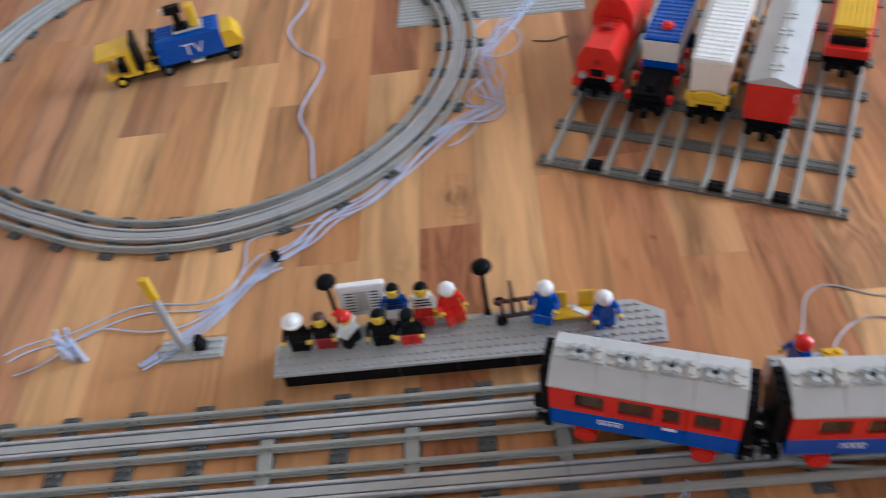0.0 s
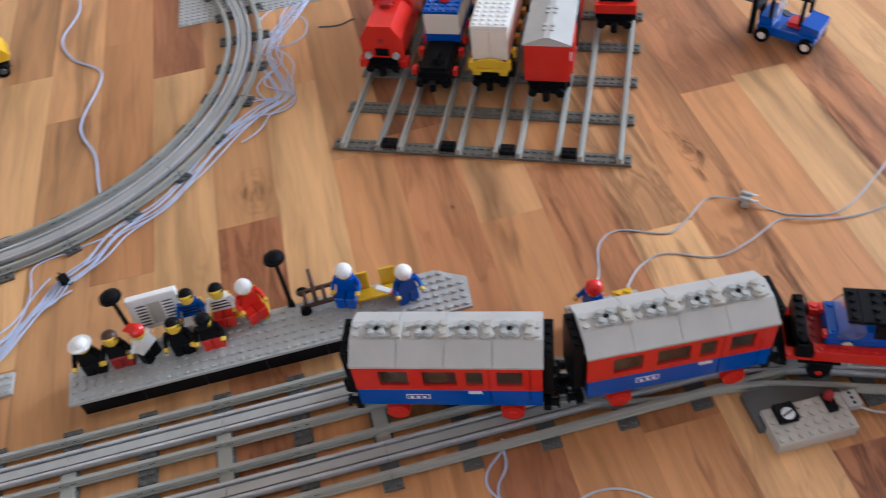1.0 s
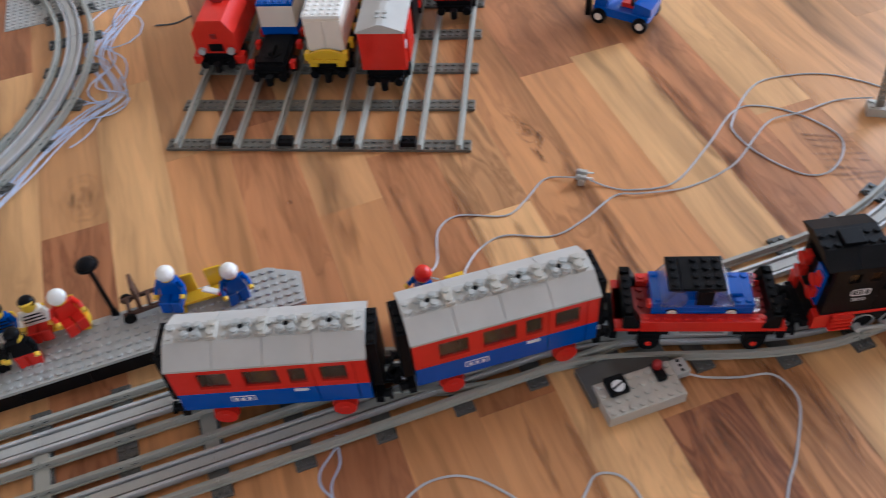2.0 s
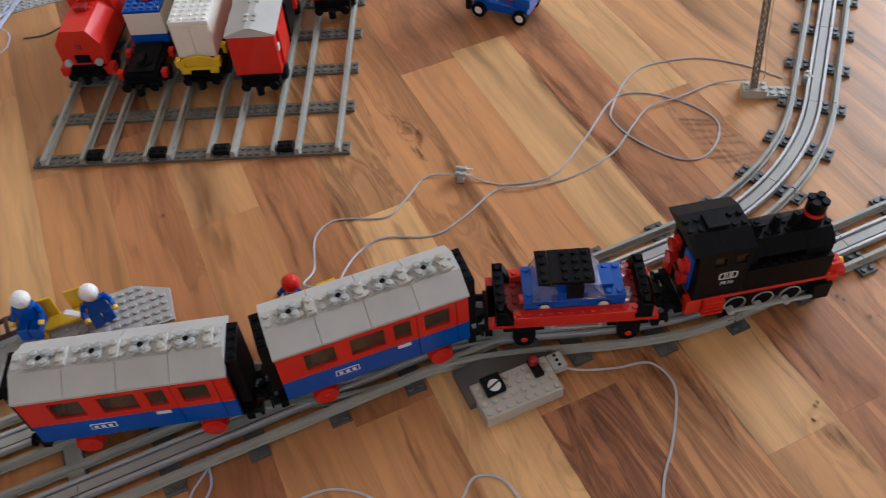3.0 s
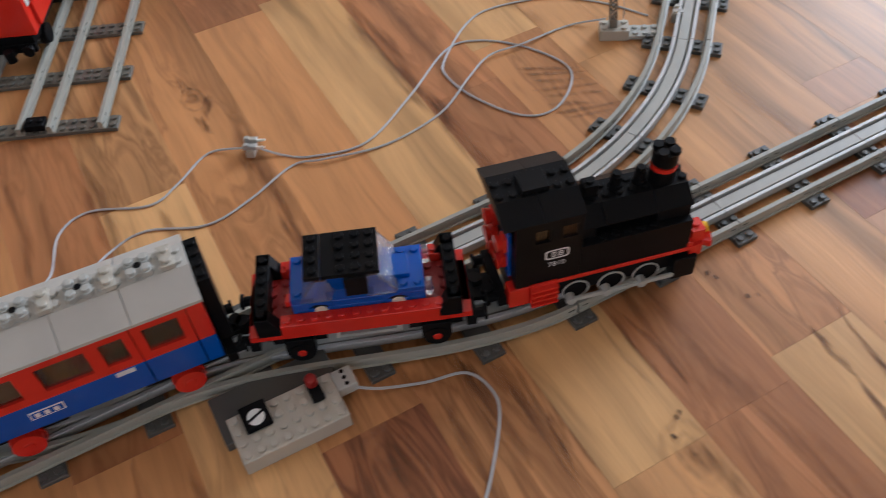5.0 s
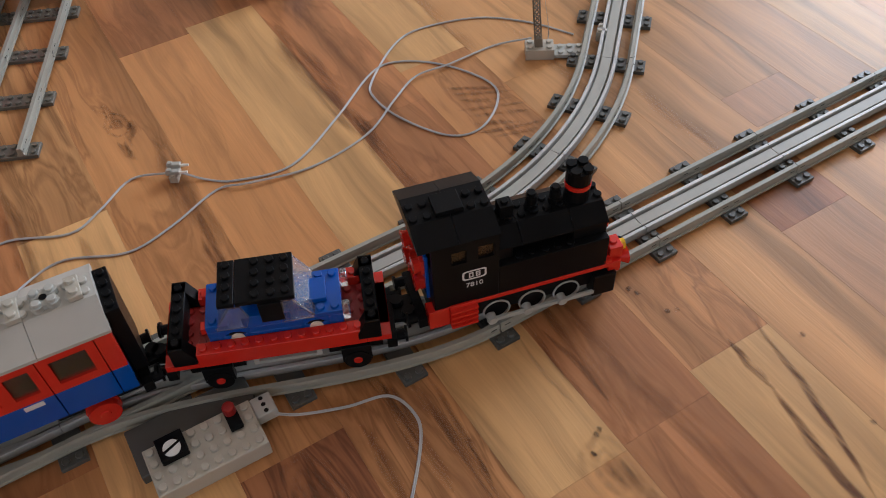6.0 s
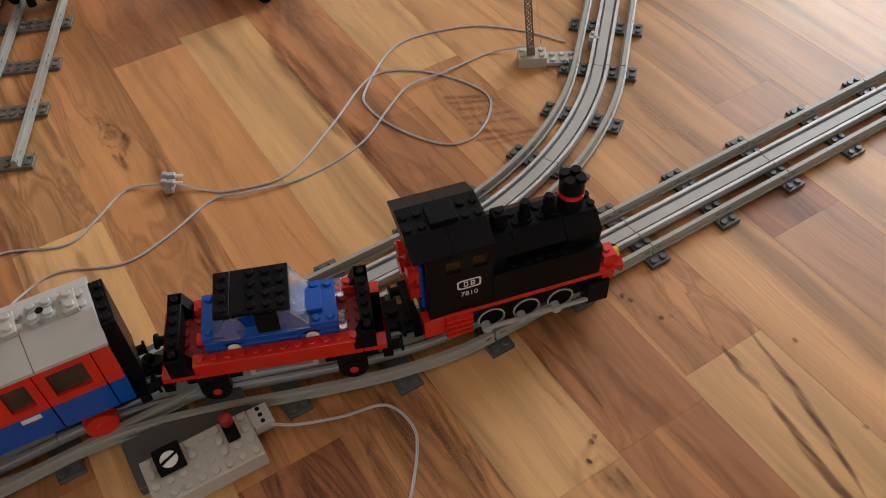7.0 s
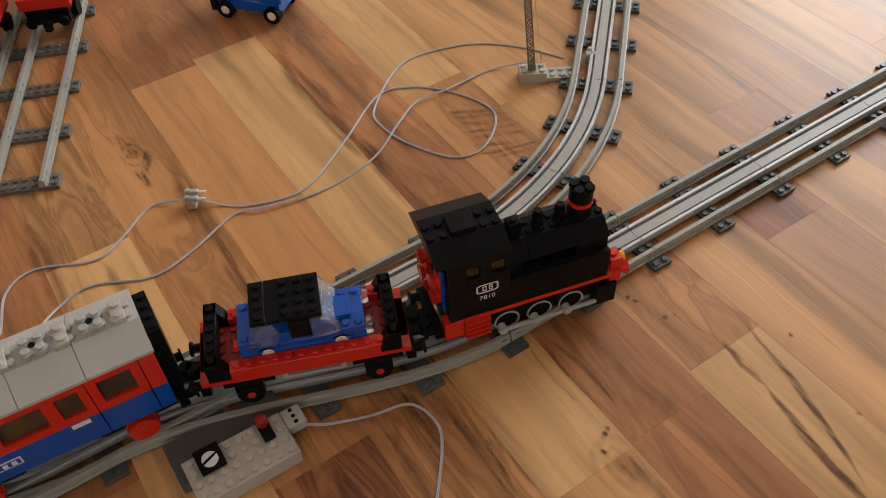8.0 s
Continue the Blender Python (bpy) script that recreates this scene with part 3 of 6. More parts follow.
H4 = 4 * ST
switch("light grey toy railway points joining two tracks", -0.054, lambda x: 0.064 * (1 - ease(x / 0.254)),
       [(0.0, -H4, H4, 0), (0.0, 0.0325, 0.096, 0.0002), (0.064, -H4, 0.088, 0.0001), (0.128, -H4, 0.066, 0.0001), (0.192, -H4, 0.042, 0.0001)], (0.172, 0.246, 0.028, 0.066))
switch("light grey toy railway points branching to a curve", 0.2, lambda x: -0.064 * ease(x / 0.254),
       [(0.0, -H4, H4, 0), (0.064, -0.041, H4, 0.0001), (0.128, -0.066, H4, 0.0001), (0.192, -0.088, H4, 0.0001), (0.2535, -0.096, -0.0325, 0.0002)], (0.030, 0.104, -0.064, -0.030))
# the sleepers' pale cross ties that hold the parallel tracks together
for x, y in ((0.454, -0.032), (-0.054, 0.032), (-0.182, 0.032), (-0.31, 0.032)):
    bm = bmesh.new()
    box(bm, -0.006, 0.006, -0.022, 0.022, PL + 0.0002, PL + 0.0024)
    t = tagged(part("track_tie", bm, RAILGREY), "flat grey plate tying two tracks together", "track tie", "ties of the tracks")
    t.matrix_basis = at_pose(spot(x, y), TURN0)

# ---- sidings ----
CORNER, SIDE_TURN = Vector((0.240, 0.6165)), -17.9
SX = Vector((math.cos(radians(SIDE_TURN)), math.sin(radians(SIDE_TURN))))
SY = Vector((-SX.y, SX.x))


def siding_spot(track, s):
    """A place on siding 0 (farthest left) to 4, s back from the open end."""
    return CORNER - SX * (0.032 + 0.064 * (4 - track)) + SY * s


plain_straight = thing("siding_track", "plain light grey toy track on dark grey sleepers", "toy track", "siding tracks")
rails_along(plain_straight, [(0.0003 - ST, 0), (PIECE - 0.0003 - ST, 0)], False)
for x in (0.0, PIECE / 2):
    sleeper_at(plain_straight, x, 0, 0, SIDING_SLEEPER)
first = True
for track in range(5):
    for k in range(5):
        p = siding_spot(track, ST + PIECE * k)
        if first:
            plain_straight.matrix_basis = at_pose(p, SIDE_TURN + 90)
            first = False
        else:
            copy_thing(plain_straight, at_pose(p, SIDE_TURN + 90))
for track in range(4):
    bm = bmesh.new()
    box(bm, -ST, ST, -ST * 0.75, ST * 0.75, PL + 0.0019, PL + 0.0072)
    studs(bm, (-0.5, 0.5), (0,), PL + 0.0072, 10)
    ob = tagged(part("clip_brick", bm, BLACK), "small black brick clipping two sidings together", "brick", "clips of the sidings")
    ob.matrix_basis = at_pose(siding_spot(track, ST) + SX * 0.032, SIDE_TURN)


# ---- rolling stock ----
def pierced(bm, x0, x1, y0, y1, z0, z1, holes, zh0, zh1):
    """An upright panel with openings between zh0 and zh1."""
    xs = sorted({x0, x1, *[q for h in holes for q in h]})
    zs = [z0, zh0, zh1, z1]
    solid = {(i, k) for i in range(len(xs) - 1) for k in range(3) if not (k == 1 and any(abs(xs[i] - h[0]) < 1e-9 for h in holes))}
    vert = {}

    def v(i, k, y):
        if (i, k, y) not in vert:
            vert[i, k, y] = bm.verts.new((xs[i], y, zs[k]))
        return vert[i, k, y]

    for i, k in solid:
        for y in (y0, y1):
            bm.faces.new([v(i, k, y), v(i + 1, k, y), v(i + 1, k + 1, y), v(i, k + 1, y)])
        for (di, dk), (a, b) in {(-1, 0): ((0, 0), (0, 1)), (1, 0): ((1, 0), (1, 1)), (0, -1): ((0, 0), (1, 0)), (0, 1): ((0, 1), (1, 1))}.items():
            if (i + di, k + dk) not in solid:
                bm.faces.new([v(i + a[0], k + a[1], y0), v(i + b[0], k + b[1], y0), v(i + b[0], k + b[1], y1), v(i + a[0], k + a[1], y1)])



def wheel(parent, x, y, z, r, mat, hub=None, name="wheel", wide=0.006):
    bm = bmesh.new()
    s = 1 if y > 0 else -1
    tube(bm, (x, y - s * wide, z), (0, s, 0), r * 1.08, r * 1.08, 0.0016, 20)
    tube(bm, (x, y - s * (wide - 0.0016), z), (0, s, 0), r, r * 0.97, wide - 0.0016, 20)
    w = part(name, bm, mat, parent)
    if hub:
        part("hub", made(tube, (x, y - s * 0.0005, z), (0, s, 0), r * 0.36, r * 0.3, 0.0012, 12), hub, w)
    return w


def coupler(parent, x, sign, z=0.022):
    bm = bmesh.new()
    box(bm, x, x + sign * 0.012, -0.004, 0.004, z - 0.002, z + 0.002)
    tube(bm, (x + sign * 0.012, 0, z - 0.005), (0, 0, 1), 0.0042, 0.0042, 0.010, 14)
    box(bm, x - 0.003, x + 0.003, -0.020, 0.020, z - 0.004, z + 0.004)
    for y in (-0.015, 0.015):
        tube(bm, (x, y, z + 0.001), (sign, 0, 0), 0.0032, 0.0032, 0.008, 12)
        tube(bm, (x + sign * 0.008, y, z + 0.001), (sign, 0, 0), 0.005, 0.005, 0.0016, 14)
    return part("coupler", bm, BLACK, parent, "black buffer beam with coupling")


BASE = 0.0325  # underside of the car bodies


def locomotive(m):
    t = thing("toy_locomotive", "black toy steam locomotive with red trim, skewed on the track", "toy train", "running train", m=m)
    X = lambda s: s * ST
    z0 = 0.0365
    # frame and red running line
    part("frame", made(box, X(-3.0), X(11.4), -0.0215, 0.0215, 0.018, z0 - 0.003), BLACK, t)
    part("running_board", made(box, X(-3.0), X(11.4), -0.0245, 0.0245, z0 - 0.0032, z0), RED, t, "thin red running line")
    # body under the boiler, with a long recess in each side
    bm = bmesh.new()
    box(bm, -0.0240, X(2), -0.024, 0.024, z0, 0.070)
    box(bm, X(2), 0.0855, -0.024, 0.024, z0, 0.0610)
    for x in range(5):
        for s in (-1, 1):
            stud(bm, 0.0300 + X(x), s * 0.0200, 0.0610)
    for a, b in ((X(2), 0.0262), (0.0640, 0.0855)):
        box(bm, a, b, -0.0188, 0.0188, 0.0610, 0.0690)
    box(bm, 0.0262, 0.0640, -0.0130, 0.0130, 0.0610, 0.0690)
    part("side_tank", bm, BLACK, t)
    # boiler: slanted shoulders with a narrow studded top
    bm = bmesh.new()
    top = 0.0782
    shoulder = [(-0.0192, 0.0690), (0.0192, 0.0690), (0.0192, 0.0700), (0.0086, top), (-0.0086, top), (-0.0192, 0.0700)]
    for a, b in ((X(2) + 0.0002, 0.0318), (0.0322, 0.0638), (0.0642, 0.0862)):
        prism(bm, shoulder, "x", a, b)
    for k in range(9):
        for y in (-0.5, 0.5):
            x = 0.0205 + X(k)
            if abs(x - 0.0730) > 0.0105:
                stud(bm, x, y * ST, top)
    part("boiler", bm, BLACK, t)
    for x in (0.0275, 0.0440, 0.0590):
        bm = bmesh.new()
        if x < 0.03:
            box(bm, x - 0.0042, x + 0.0042, -0.0042, 0.0042, top, top + 0.0096)
            stud(bm, x, 0, top + 0.0096)
        else:
            tube(bm, (x, 0, top), (0, 0, 1), 0.0041, 0.0041, 0.0040)
            tube(bm, (x, 0, top + 0.0040), (0, 0, 1), 0.0034, 0.0034, 0.0064)
            tube(bm, (x, 0, top + 0.0104), (0, 0, 1), 0.0027, 0.0025, 0.0020)
        part("dome", bm, BLACK, t)
    cx = 0.0730
    chimney = part("chimney", made(tube, (cx, 0, top), (0, 0, 1), 0.0077, 0.0077, 0.0092, 22), BLACK, t)
    part("chimney_band", made(tube, (cx, 0, top + 0.0092), (0, 0, 1), 0.0079, 0.0079, 0.0030, 22), RED, chimney, "red band")
    bm = bmesh.new()
    tube(bm, (cx, 0, top + 0.0122), (0, 0, 1), 0.0066, 0.0066, 0.0008, 22)
    tube(bm, (cx, 0, top + 0.0130), (0, 0, 1), 0.0077, 0.0077, 0.0090, 22)
    for a in (45, 135, 225, 315):
        c, q = math.cos(radians(a)), math.sin(radians(a))
        tube(bm, (cx + 0.0053 * c, 0.0053 * q, top + 0.0216), (0, 0, 1), 0.0032, 0.0031, 0.0026, 14)
    part("chimney_top", bm, BLACK, chimney)
    # cab with two side windows and its roof
    bm = bmesh.new()
    for y0, y1 in ((-0.0243, -0.0205), (0.0205, 0.0243)):
        pierced(bm, -0.0240, 0.0158, y0, y1, 0.0702, 0.0913, [(-0.0127, -0.0036), (0.0032, 0.0128)], 0.0735, 0.0838)
    box(bm, 0.0120, 0.0158, -0.0205, 0.0205, 0.0702, 0.0913)
    part("cab", bm, BLACK, t)
    for s in (-1, 1):
        for a, b in ((-0.0127, -0.0036), (0.0032, 0.0128)):
            part("cab_window", made(box, a, b, s * 0.0222 - 0.0006, s * 0.0222 + 0.0006, 0.0735, 0.0838), DIM, t, "pane tinted dark for the cab's inside")
    bm = bmesh.new()
    for a, b in ((-0.0320, -0.0079), (-0.0077, 0.0162)):
        prism(bm, [(-0.0262, 0.0915), (0.0262, 0.0915), (0.0262, 0.0922), (0.0108, 0.0992), (-0.0108, 0.0992), (-0.0262, 0.0922)], "x", a, b)
    for x in (-0.0285, -0.0205, 0.0050, 0.0128):
        for y in (-1, 1):
            stud(bm, x, y * 0.0050 - 0.002, 0.0992)
    box(bm, -0.0160, 0.0002, -0.0090, 0.0060, 0.0992, 0.1022)
    part("roof", bm, BLACK, t, "black sloped roof with a hatch tile")
    # driver's blue and the red lamps at the cab's back
    bm = bmesh.new()
    box(bm, -0.0262, -0.0242, -0.016, -0.002, 0.040, 0.076)
    part("back_panel", bm, BLUE, t, "blue panel behind the cab")
    for y in (-0.010, 0.012):
        bm = bmesh.new()
        box(bm, -0.0282, -0.0242, y - 0.004, y + 0.004, 0.060, 0.071)
        tube(bm, (-0.0282, y, 0.0655), (-1, 0, 0), 0.0045, 0.0055, 0.004, 14)
        box(bm, -0.0290, -0.0242, y - 0.003, y + 0.003, 0.046, 0.055)
        tube(bm, (-0.0290, y, 0.0505), (-1, 0, 0), 0.0042, 0.0056, 0.003, 14)
        part("rear_lamp", bm, RED, t)
    # red steps
    for s in (-1, 1):
        bm = bmesh.new()
        for k in range(4):
            z = 0.0203 + k * 0.0046
            prism(bm, [(s * 0.0240, z), (s * 0.0290, z + 0.0002), (s * 0.0290, z + 0.0020), (s * 0.0240, z + 0.0030)], "x", X(-1.9), X(0.2))
        box(bm, X(-1.9), X(0.2), s * 0.0245, s * 0.0262, 0.0200, 0.0385)
        part("steps", bm, RED, t, "red ribbed step")
        bm = bmesh.new()
        box(bm, X(-3.5), X(-1.9), s * 0.016, s * 0.0248, 0.0205, 0.0362)
        part("rear_beam", bm, RED, t)
    # driving wheels with rod
    for s in (-1, 1):
        for x in (1.95, 4.85, 7.7):
            bm = bmesh.new()
            tube(bm, (X(x), s * 0.0165, 0.0182), (0, s, 0), 0.0090, 0.0090, 0.0045, 28)
            w = part("driving_wheel", bm, BLACK, t)
            bm = bmesh.new()
            ring = [(X(x) + r * math.cos(2 * math.pi * k / 28), r * math.sin(2 * math.pi * k / 28) + 0.0182) for r in (0.0090, 0.0079) for k in range(28)]
            vs = [[bm.verts.new((px, s * yy, pz)) for px, pz in ring] for yy in (0.0208, 0.0222)]
            for k in range(28):
                j = (k + 1) % 28
                for a, b in ((0, 0), (28, 28)):
                    bm.faces.new([vs[0][a + k], vs[0][a + j], vs[1][b + j], vs[1][b + k]])
                bm.faces.new([vs[1][k], vs[1][j], vs[1][28 + j], vs[1][28 + k]])
            part("tyre", bm, GREY, w, "light grey wheel rim")
        bm = bmesh.new()
        box(bm, X(1.0), X(9.8), s * 0.0252, s * 0.0272, 0.0140, 0.0170)
        for x in (1.95, 4.85, 7.7):
            tube(bm, (X(x - 0.55), s * 0.0225, 0.0155), (0, s, 0), 0.0031, 0.0029, 0.0056, 14)
        part("coupling_rod", bm, GREY, t, "light grey coupling rod")
        part("cylinder", made(box, X(9.7), X(11.6), s * 0.0175, s * 0.0265, 0.0105, 0.0290, 0.0006), BLACK, t)
    # front buffer beam and lamps
    bm = bmesh.new()
    box(bm, X(11.0), X(12.0), -0.024, 0.024, 0.0268, 0.0364)
    for y in (-0.016, 0.016):
        box(bm, X(11.1), X(12.2), y - 0.0055, y + 0.0055, 0.0364, 0.0462)
        stud(bm, X(11.6), y, 0.0462)
        tube(bm, (X(12.2), y, 0.0315), (1, 0, 0), 0.0036, 0.0066, 0.0055, 16)
    box(bm, X(10.5), X(11.2), -0.024, 0.024, 0.0364, 0.0400)
    beam = part("buffer_beam", bm, RED, t, "red buffer beam with buffers")
    for y in (-0.016, 0.016):
        part("headlamp", made(tube, (X(12.2), y, 0.0420), (1, 0, 0), 0.0034, 0.0034, 0.0030, 14), YELLOW, beam, "yellow lamp")
    bm = bmesh.new()
    box(bm, X(11.9), X(13.2), -0.003, 0.003, 0.018, 0.022)
    tube(bm, (X(13.3), 0, 0.015), (0, 0, 1), 0.0045, 0.0045, 0.010, 14)
    part("coupler", bm, BLACK, t)
    coupler(t, X(-3.8), -1)
    # lettering on both sides
    for s in (-1, 1):
        turn = (90, 0, 0) if s < 0 else (90, 0, 180)
        y = s * 0.0242
        bm = bmesh.new()
        outer = [(math.copysign(abs(math.cos(q)) ** 0.35, math.cos(q)) * 0.0074, math.copysign(abs(math.sin(q)) ** 0.35, math.sin(q)) * 0.0041) for q in (2 * math.pi * k / 32 for k in range(32))]
        inner = [(x * 0.84, z * 0.70) for x, z in outer]
        for k in range(32):
            j = (k + 1) % 32
            bm.faces.new([bm.verts.new((X(0.1) + p[0], y, 0.0612 + p[1])) for p in (outer[k], outer[j], inner[j], inner[k])])
        part("emblem", bm, PAPER, t, "white rounded railway emblem")
        for k, w in enumerate((0.0030, 0.0030)):
            bm = bmesh.new()
            x = X(0.1) + (-0.0020 if k == 0 else 0.0022)
            for a in (-1, 1):
                box(bm, x - 0.0013, x + 0.0013, y - 0.0001, y + 0.0001, 0.0612 + a * 0.0017 - 0.0004, 0.0612 + a * 0.0017 + 0.0004, 0.00002)
            box(bm, x - 0.0013, x - 0.0006, y - 0.0001, y + 0.0001, 0.0593, 0.0631, 0.00002)
            box(bm, x + 0.0008, x + 0.0014, y - 0.0001, y + 0.0001, 0.0597, 0.0627, 0.00002)
            if k:
                box(bm, x - 0.0011, x + 0.0010, y - 0.0001, y + 0.0001, 0.0609, 0.0615, 0.00002)
            part("emblem_stroke", bm, PAPER, t)
        words("number", "7810", 0.0054, PAPER, t, pose(X(0.1), y, 0.0525, *turn), "white running number")
    return t


def flat_wagon(m):
    """x from 0 to 16 studs along its length."""
    t = thing("toy_flat_wagon", "red toy brick flat wagon with black end walls", "toy train", "running train", m=m)
    X = lambda s: s * ST
    bm = bmesh.new()
    box(bm, X(0), X(16.2), -0.0155, 0.0155, BASE, BASE + 0.0050)
    for x0, x1 in ((0, 2.38), (14.42, 16.2)):
        box(bm, X(x0), X(x1), -0.024, 0.024, BASE, BASE + 0.0050)
    part("underframe", bm, RED, t)
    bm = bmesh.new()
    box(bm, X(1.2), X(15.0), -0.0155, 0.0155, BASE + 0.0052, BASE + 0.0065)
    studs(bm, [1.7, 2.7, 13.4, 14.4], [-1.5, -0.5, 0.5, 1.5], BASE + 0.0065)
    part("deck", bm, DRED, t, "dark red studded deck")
    for s in (-1, 1):
        bm = bmesh.new()
        box(bm, X(2.4), X(14.4), s * 0.0160, s * 0.0245, BASE + 0.0005, BASE + 0.0126)
        for k in range(12):
            stud(bm, X(2.9 + k), s * 0.0203, BASE + 0.0126)
        part("side_wall", bm, RED, t)
    for e, x in (("rear", 1.2), ("front", 15.0)):
        s = 1 if e == "rear" else -1
        bm = bmesh.new()
        box(bm, X(x - 0.5), X(x + 0.5), -0.024, 0.024, BASE + 0.0095, BASE + 0.0205)
        for y in (-2.5, -1.5, -0.5, 0.5, 1.5, 2.5):
            stud(bm, X(x), y * ST, BASE + 0.0205)
        for y in (-1, 1):
            prism(bm, [(X(x - 0.5 * s), BASE + 0.0053), (X(x + 1.15 * s), BASE + 0.0053), (X(x + 1.15 * s), BASE + 0.0100), (X(x + 0.5 * s), BASE + 0.0205), (X(x - 0.5 * s), BASE + 0.0205)], "y", y * 0.0168, y * 0.0250)
        box(bm, X(x - 0.5), X(x + 0.5), -0.0165, 0.0165, BASE + 0.0067, BASE + 0.0096)
        part("end_wall", bm, BLACK, t, "black end wall with a row of studs")
    for x in (3.4, 13.5):
        bm = bmesh.new()
        box(bm, X(x - 2), X(x + 2), -0.020, 0.020, 0.0225, BASE - 0.0002)
        box(bm, X(x - 1.1), X(x + 1.1), -0.0245, -0.0200, 0.0165, 0.0300)
        box(bm, X(x - 1.1), X(x + 1.1), 0.0200, 0.0245, 0.0165, 0.0300)
        bogie = part("bogie", bm, BLACK, t)
        for y in (-0.0205, 0.0205):
            wheel(bogie, X(x), y * 1.22, 0.0178, 0.0082, BLACK, RED)
    for sgn, x in ((-1, 0.0), (1, 16.2)):
        coupler(t, X(x), sgn)
    for s in (-1, 1):
        bm = bmesh.new()
        prism(bm, [(X(6), 0.0225), (X(11), 0.0225), (X(11), BASE), (X(10.6), BASE), (X(10.6), 0.0250), (X(6.4), 0.0250), (X(6.4), BASE), (X(6), BASE)], "y", s * 0.018, s * 0.0205)
        part("truss_rod", bm, GREY, t, "light grey rail under the floor")
    return t


def toy_car(m):
    """A blue car, x from 0 to 10 studs, resting at z = 0."""
    t = thing("toy_car", "blue toy car with black roof standing on the flat wagon", "toy car", m=m)
    X = lambda s: s * ST
    bm = bmesh.new()
    box(bm, X(0), X(9.6), -0.016, 0.016, 0.0046, 0.0085)
    box(bm, X(0), X(0.9), -0.016, 0.016, 0.0085, 0.0135)
    box(bm, X(2.9), X(6.6), -0.016, 0.016, 0.0085, 0.0135)
    box(bm, X(8.6), X(9.6), -0.016, 0.016, 0.0085, 0.0135)
    for x0 in (0.9, 6.6):
        box(bm, X(x0), X(x0 + 2.0), -0.0105, 0.0105, 0.0085, 0.0135)
        for s in (-1, 1):
            pts = [(X(x0 + 1.0) + 0.0078 * math.cos(a), 0.0046 + 0.0072 * math.sin(a)) for a in (math.pi * k / 8 for k in range(9))]
            prism(bm, [(X(x0), 0.0135), (X(x0), 0.0046), *pts[::-1], (X(x0 + 2), 0.0046), (X(x0 + 2), 0.0135)], "y", s * 0.0105, s * 0.016)
    body = part("body", bm, BLUE, t)
    bm = bmesh.new()
    box(bm, X(6.1), X(9.6), -0.016, 0.016, 0.0137, 0.0170)
    box(bm, X(6.2), X(8.6), -0.008, 0.008, 0.0170, 0.0204)
    studs(bm, (9.1, 8.1), (-1.5, 1.5), 0.0170)
    part("bonnet", bm, BLUE, t)
    bm = bmesh.new()
    box(bm, X(0), X(1.6), -0.016, 0.016, 0.0137, 0.0190)
    studs(bm, (0.5,), (-1.5, 1.5), 0.0190)
    part("boot_lid", bm, BLUE, t)
    bm = bmesh.new()
    for s in (-1, 1):
        box(bm, X(2.6), X(6.0), s * 0.0115, s * 0.016, 0.0137, 0.0230)
    part("door", bm, BLUE, t)
    for x in (2.0, 7.6):
        for s in (-1, 1):
            w = wheel(t, X(x), s * 0.0158, 0.0058, 0.0056, BLACK, None, "car_wheel", 0.005)
            part("hubcap", made(tube, (X(x), s * 0.0156, 0.0058), (0, s, 0), 0.0042, 0.0038, 0.0008, 16), CREAM, w, "cream hub")
    # windscreens: thin slanted shells
    for x0, x1, nm in ((7.7, 6.5, "windscreen"), (0.7, 1.9, "rear_window")):
        bm = bmesh.new()
        d = 0.0012 if x1 > x0 else -0.0012
        prism(bm, [(X(x0), 0.0172), (X(x0) + d, 0.0172), (X(x1) + d, 0.0333), (X(x1), 0.0333)], "y", -0.0170, 0.0170)
        for s in (-1, 1):
            prism(bm, [(X(x0) + d, 0.0172), (X(x0) + 15 * d, 0.0172), (X(x0) + 17 * d, 0.0230), (X(x1) + 6 * d, 0.0333), (X(x1) + d, 0.0333)], "y", s * 0.0158, s * 0.0170)
            box(bm, X(x0) + d * 0.5, X(x0) + 15 * d, s * 0.0158, s * 0.0180, 0.0164, 0.0174)
        part(nm, bm, CLEAR, t, "clear plastic window")
    bm = bmesh.new()
    box(bm, X(1.3), X(2.45), -0.0162, 0.0162, 0.0335, 0.0365)
    box(bm, X(2.5), X(6.6), -0.0162, 0.0162, 0.0335, 0.0365)
    studs(bm, (1.9, 3.9, 5.0, 6.0), (-1.5, -0.5, 0.5, 1.5), 0.0365)
    part("roof", bm, BLACK, t, "black studded roof")
    bm = bmesh.new()
    box(bm, X(4.0), X(5.6), -0.0175, -0.0120, 0.0180, 0.0335)
    part("door_pillar", bm, BLACK, t)
    for y in (-0.012, 0.012):
        part("headlight", made(box, X(9.6) + 0.0001, X(10.15), y - 0.0040, y + 0.0040, 0.0075, 0.0168, 0.0008), CLEAR, t, "clear lamp")
        part("tail_light", made(box, X(-0.4), X(0), y - 0.003, y + 0.003, 0.0120, 0.0165), RED, t, "red lamp")
    return t


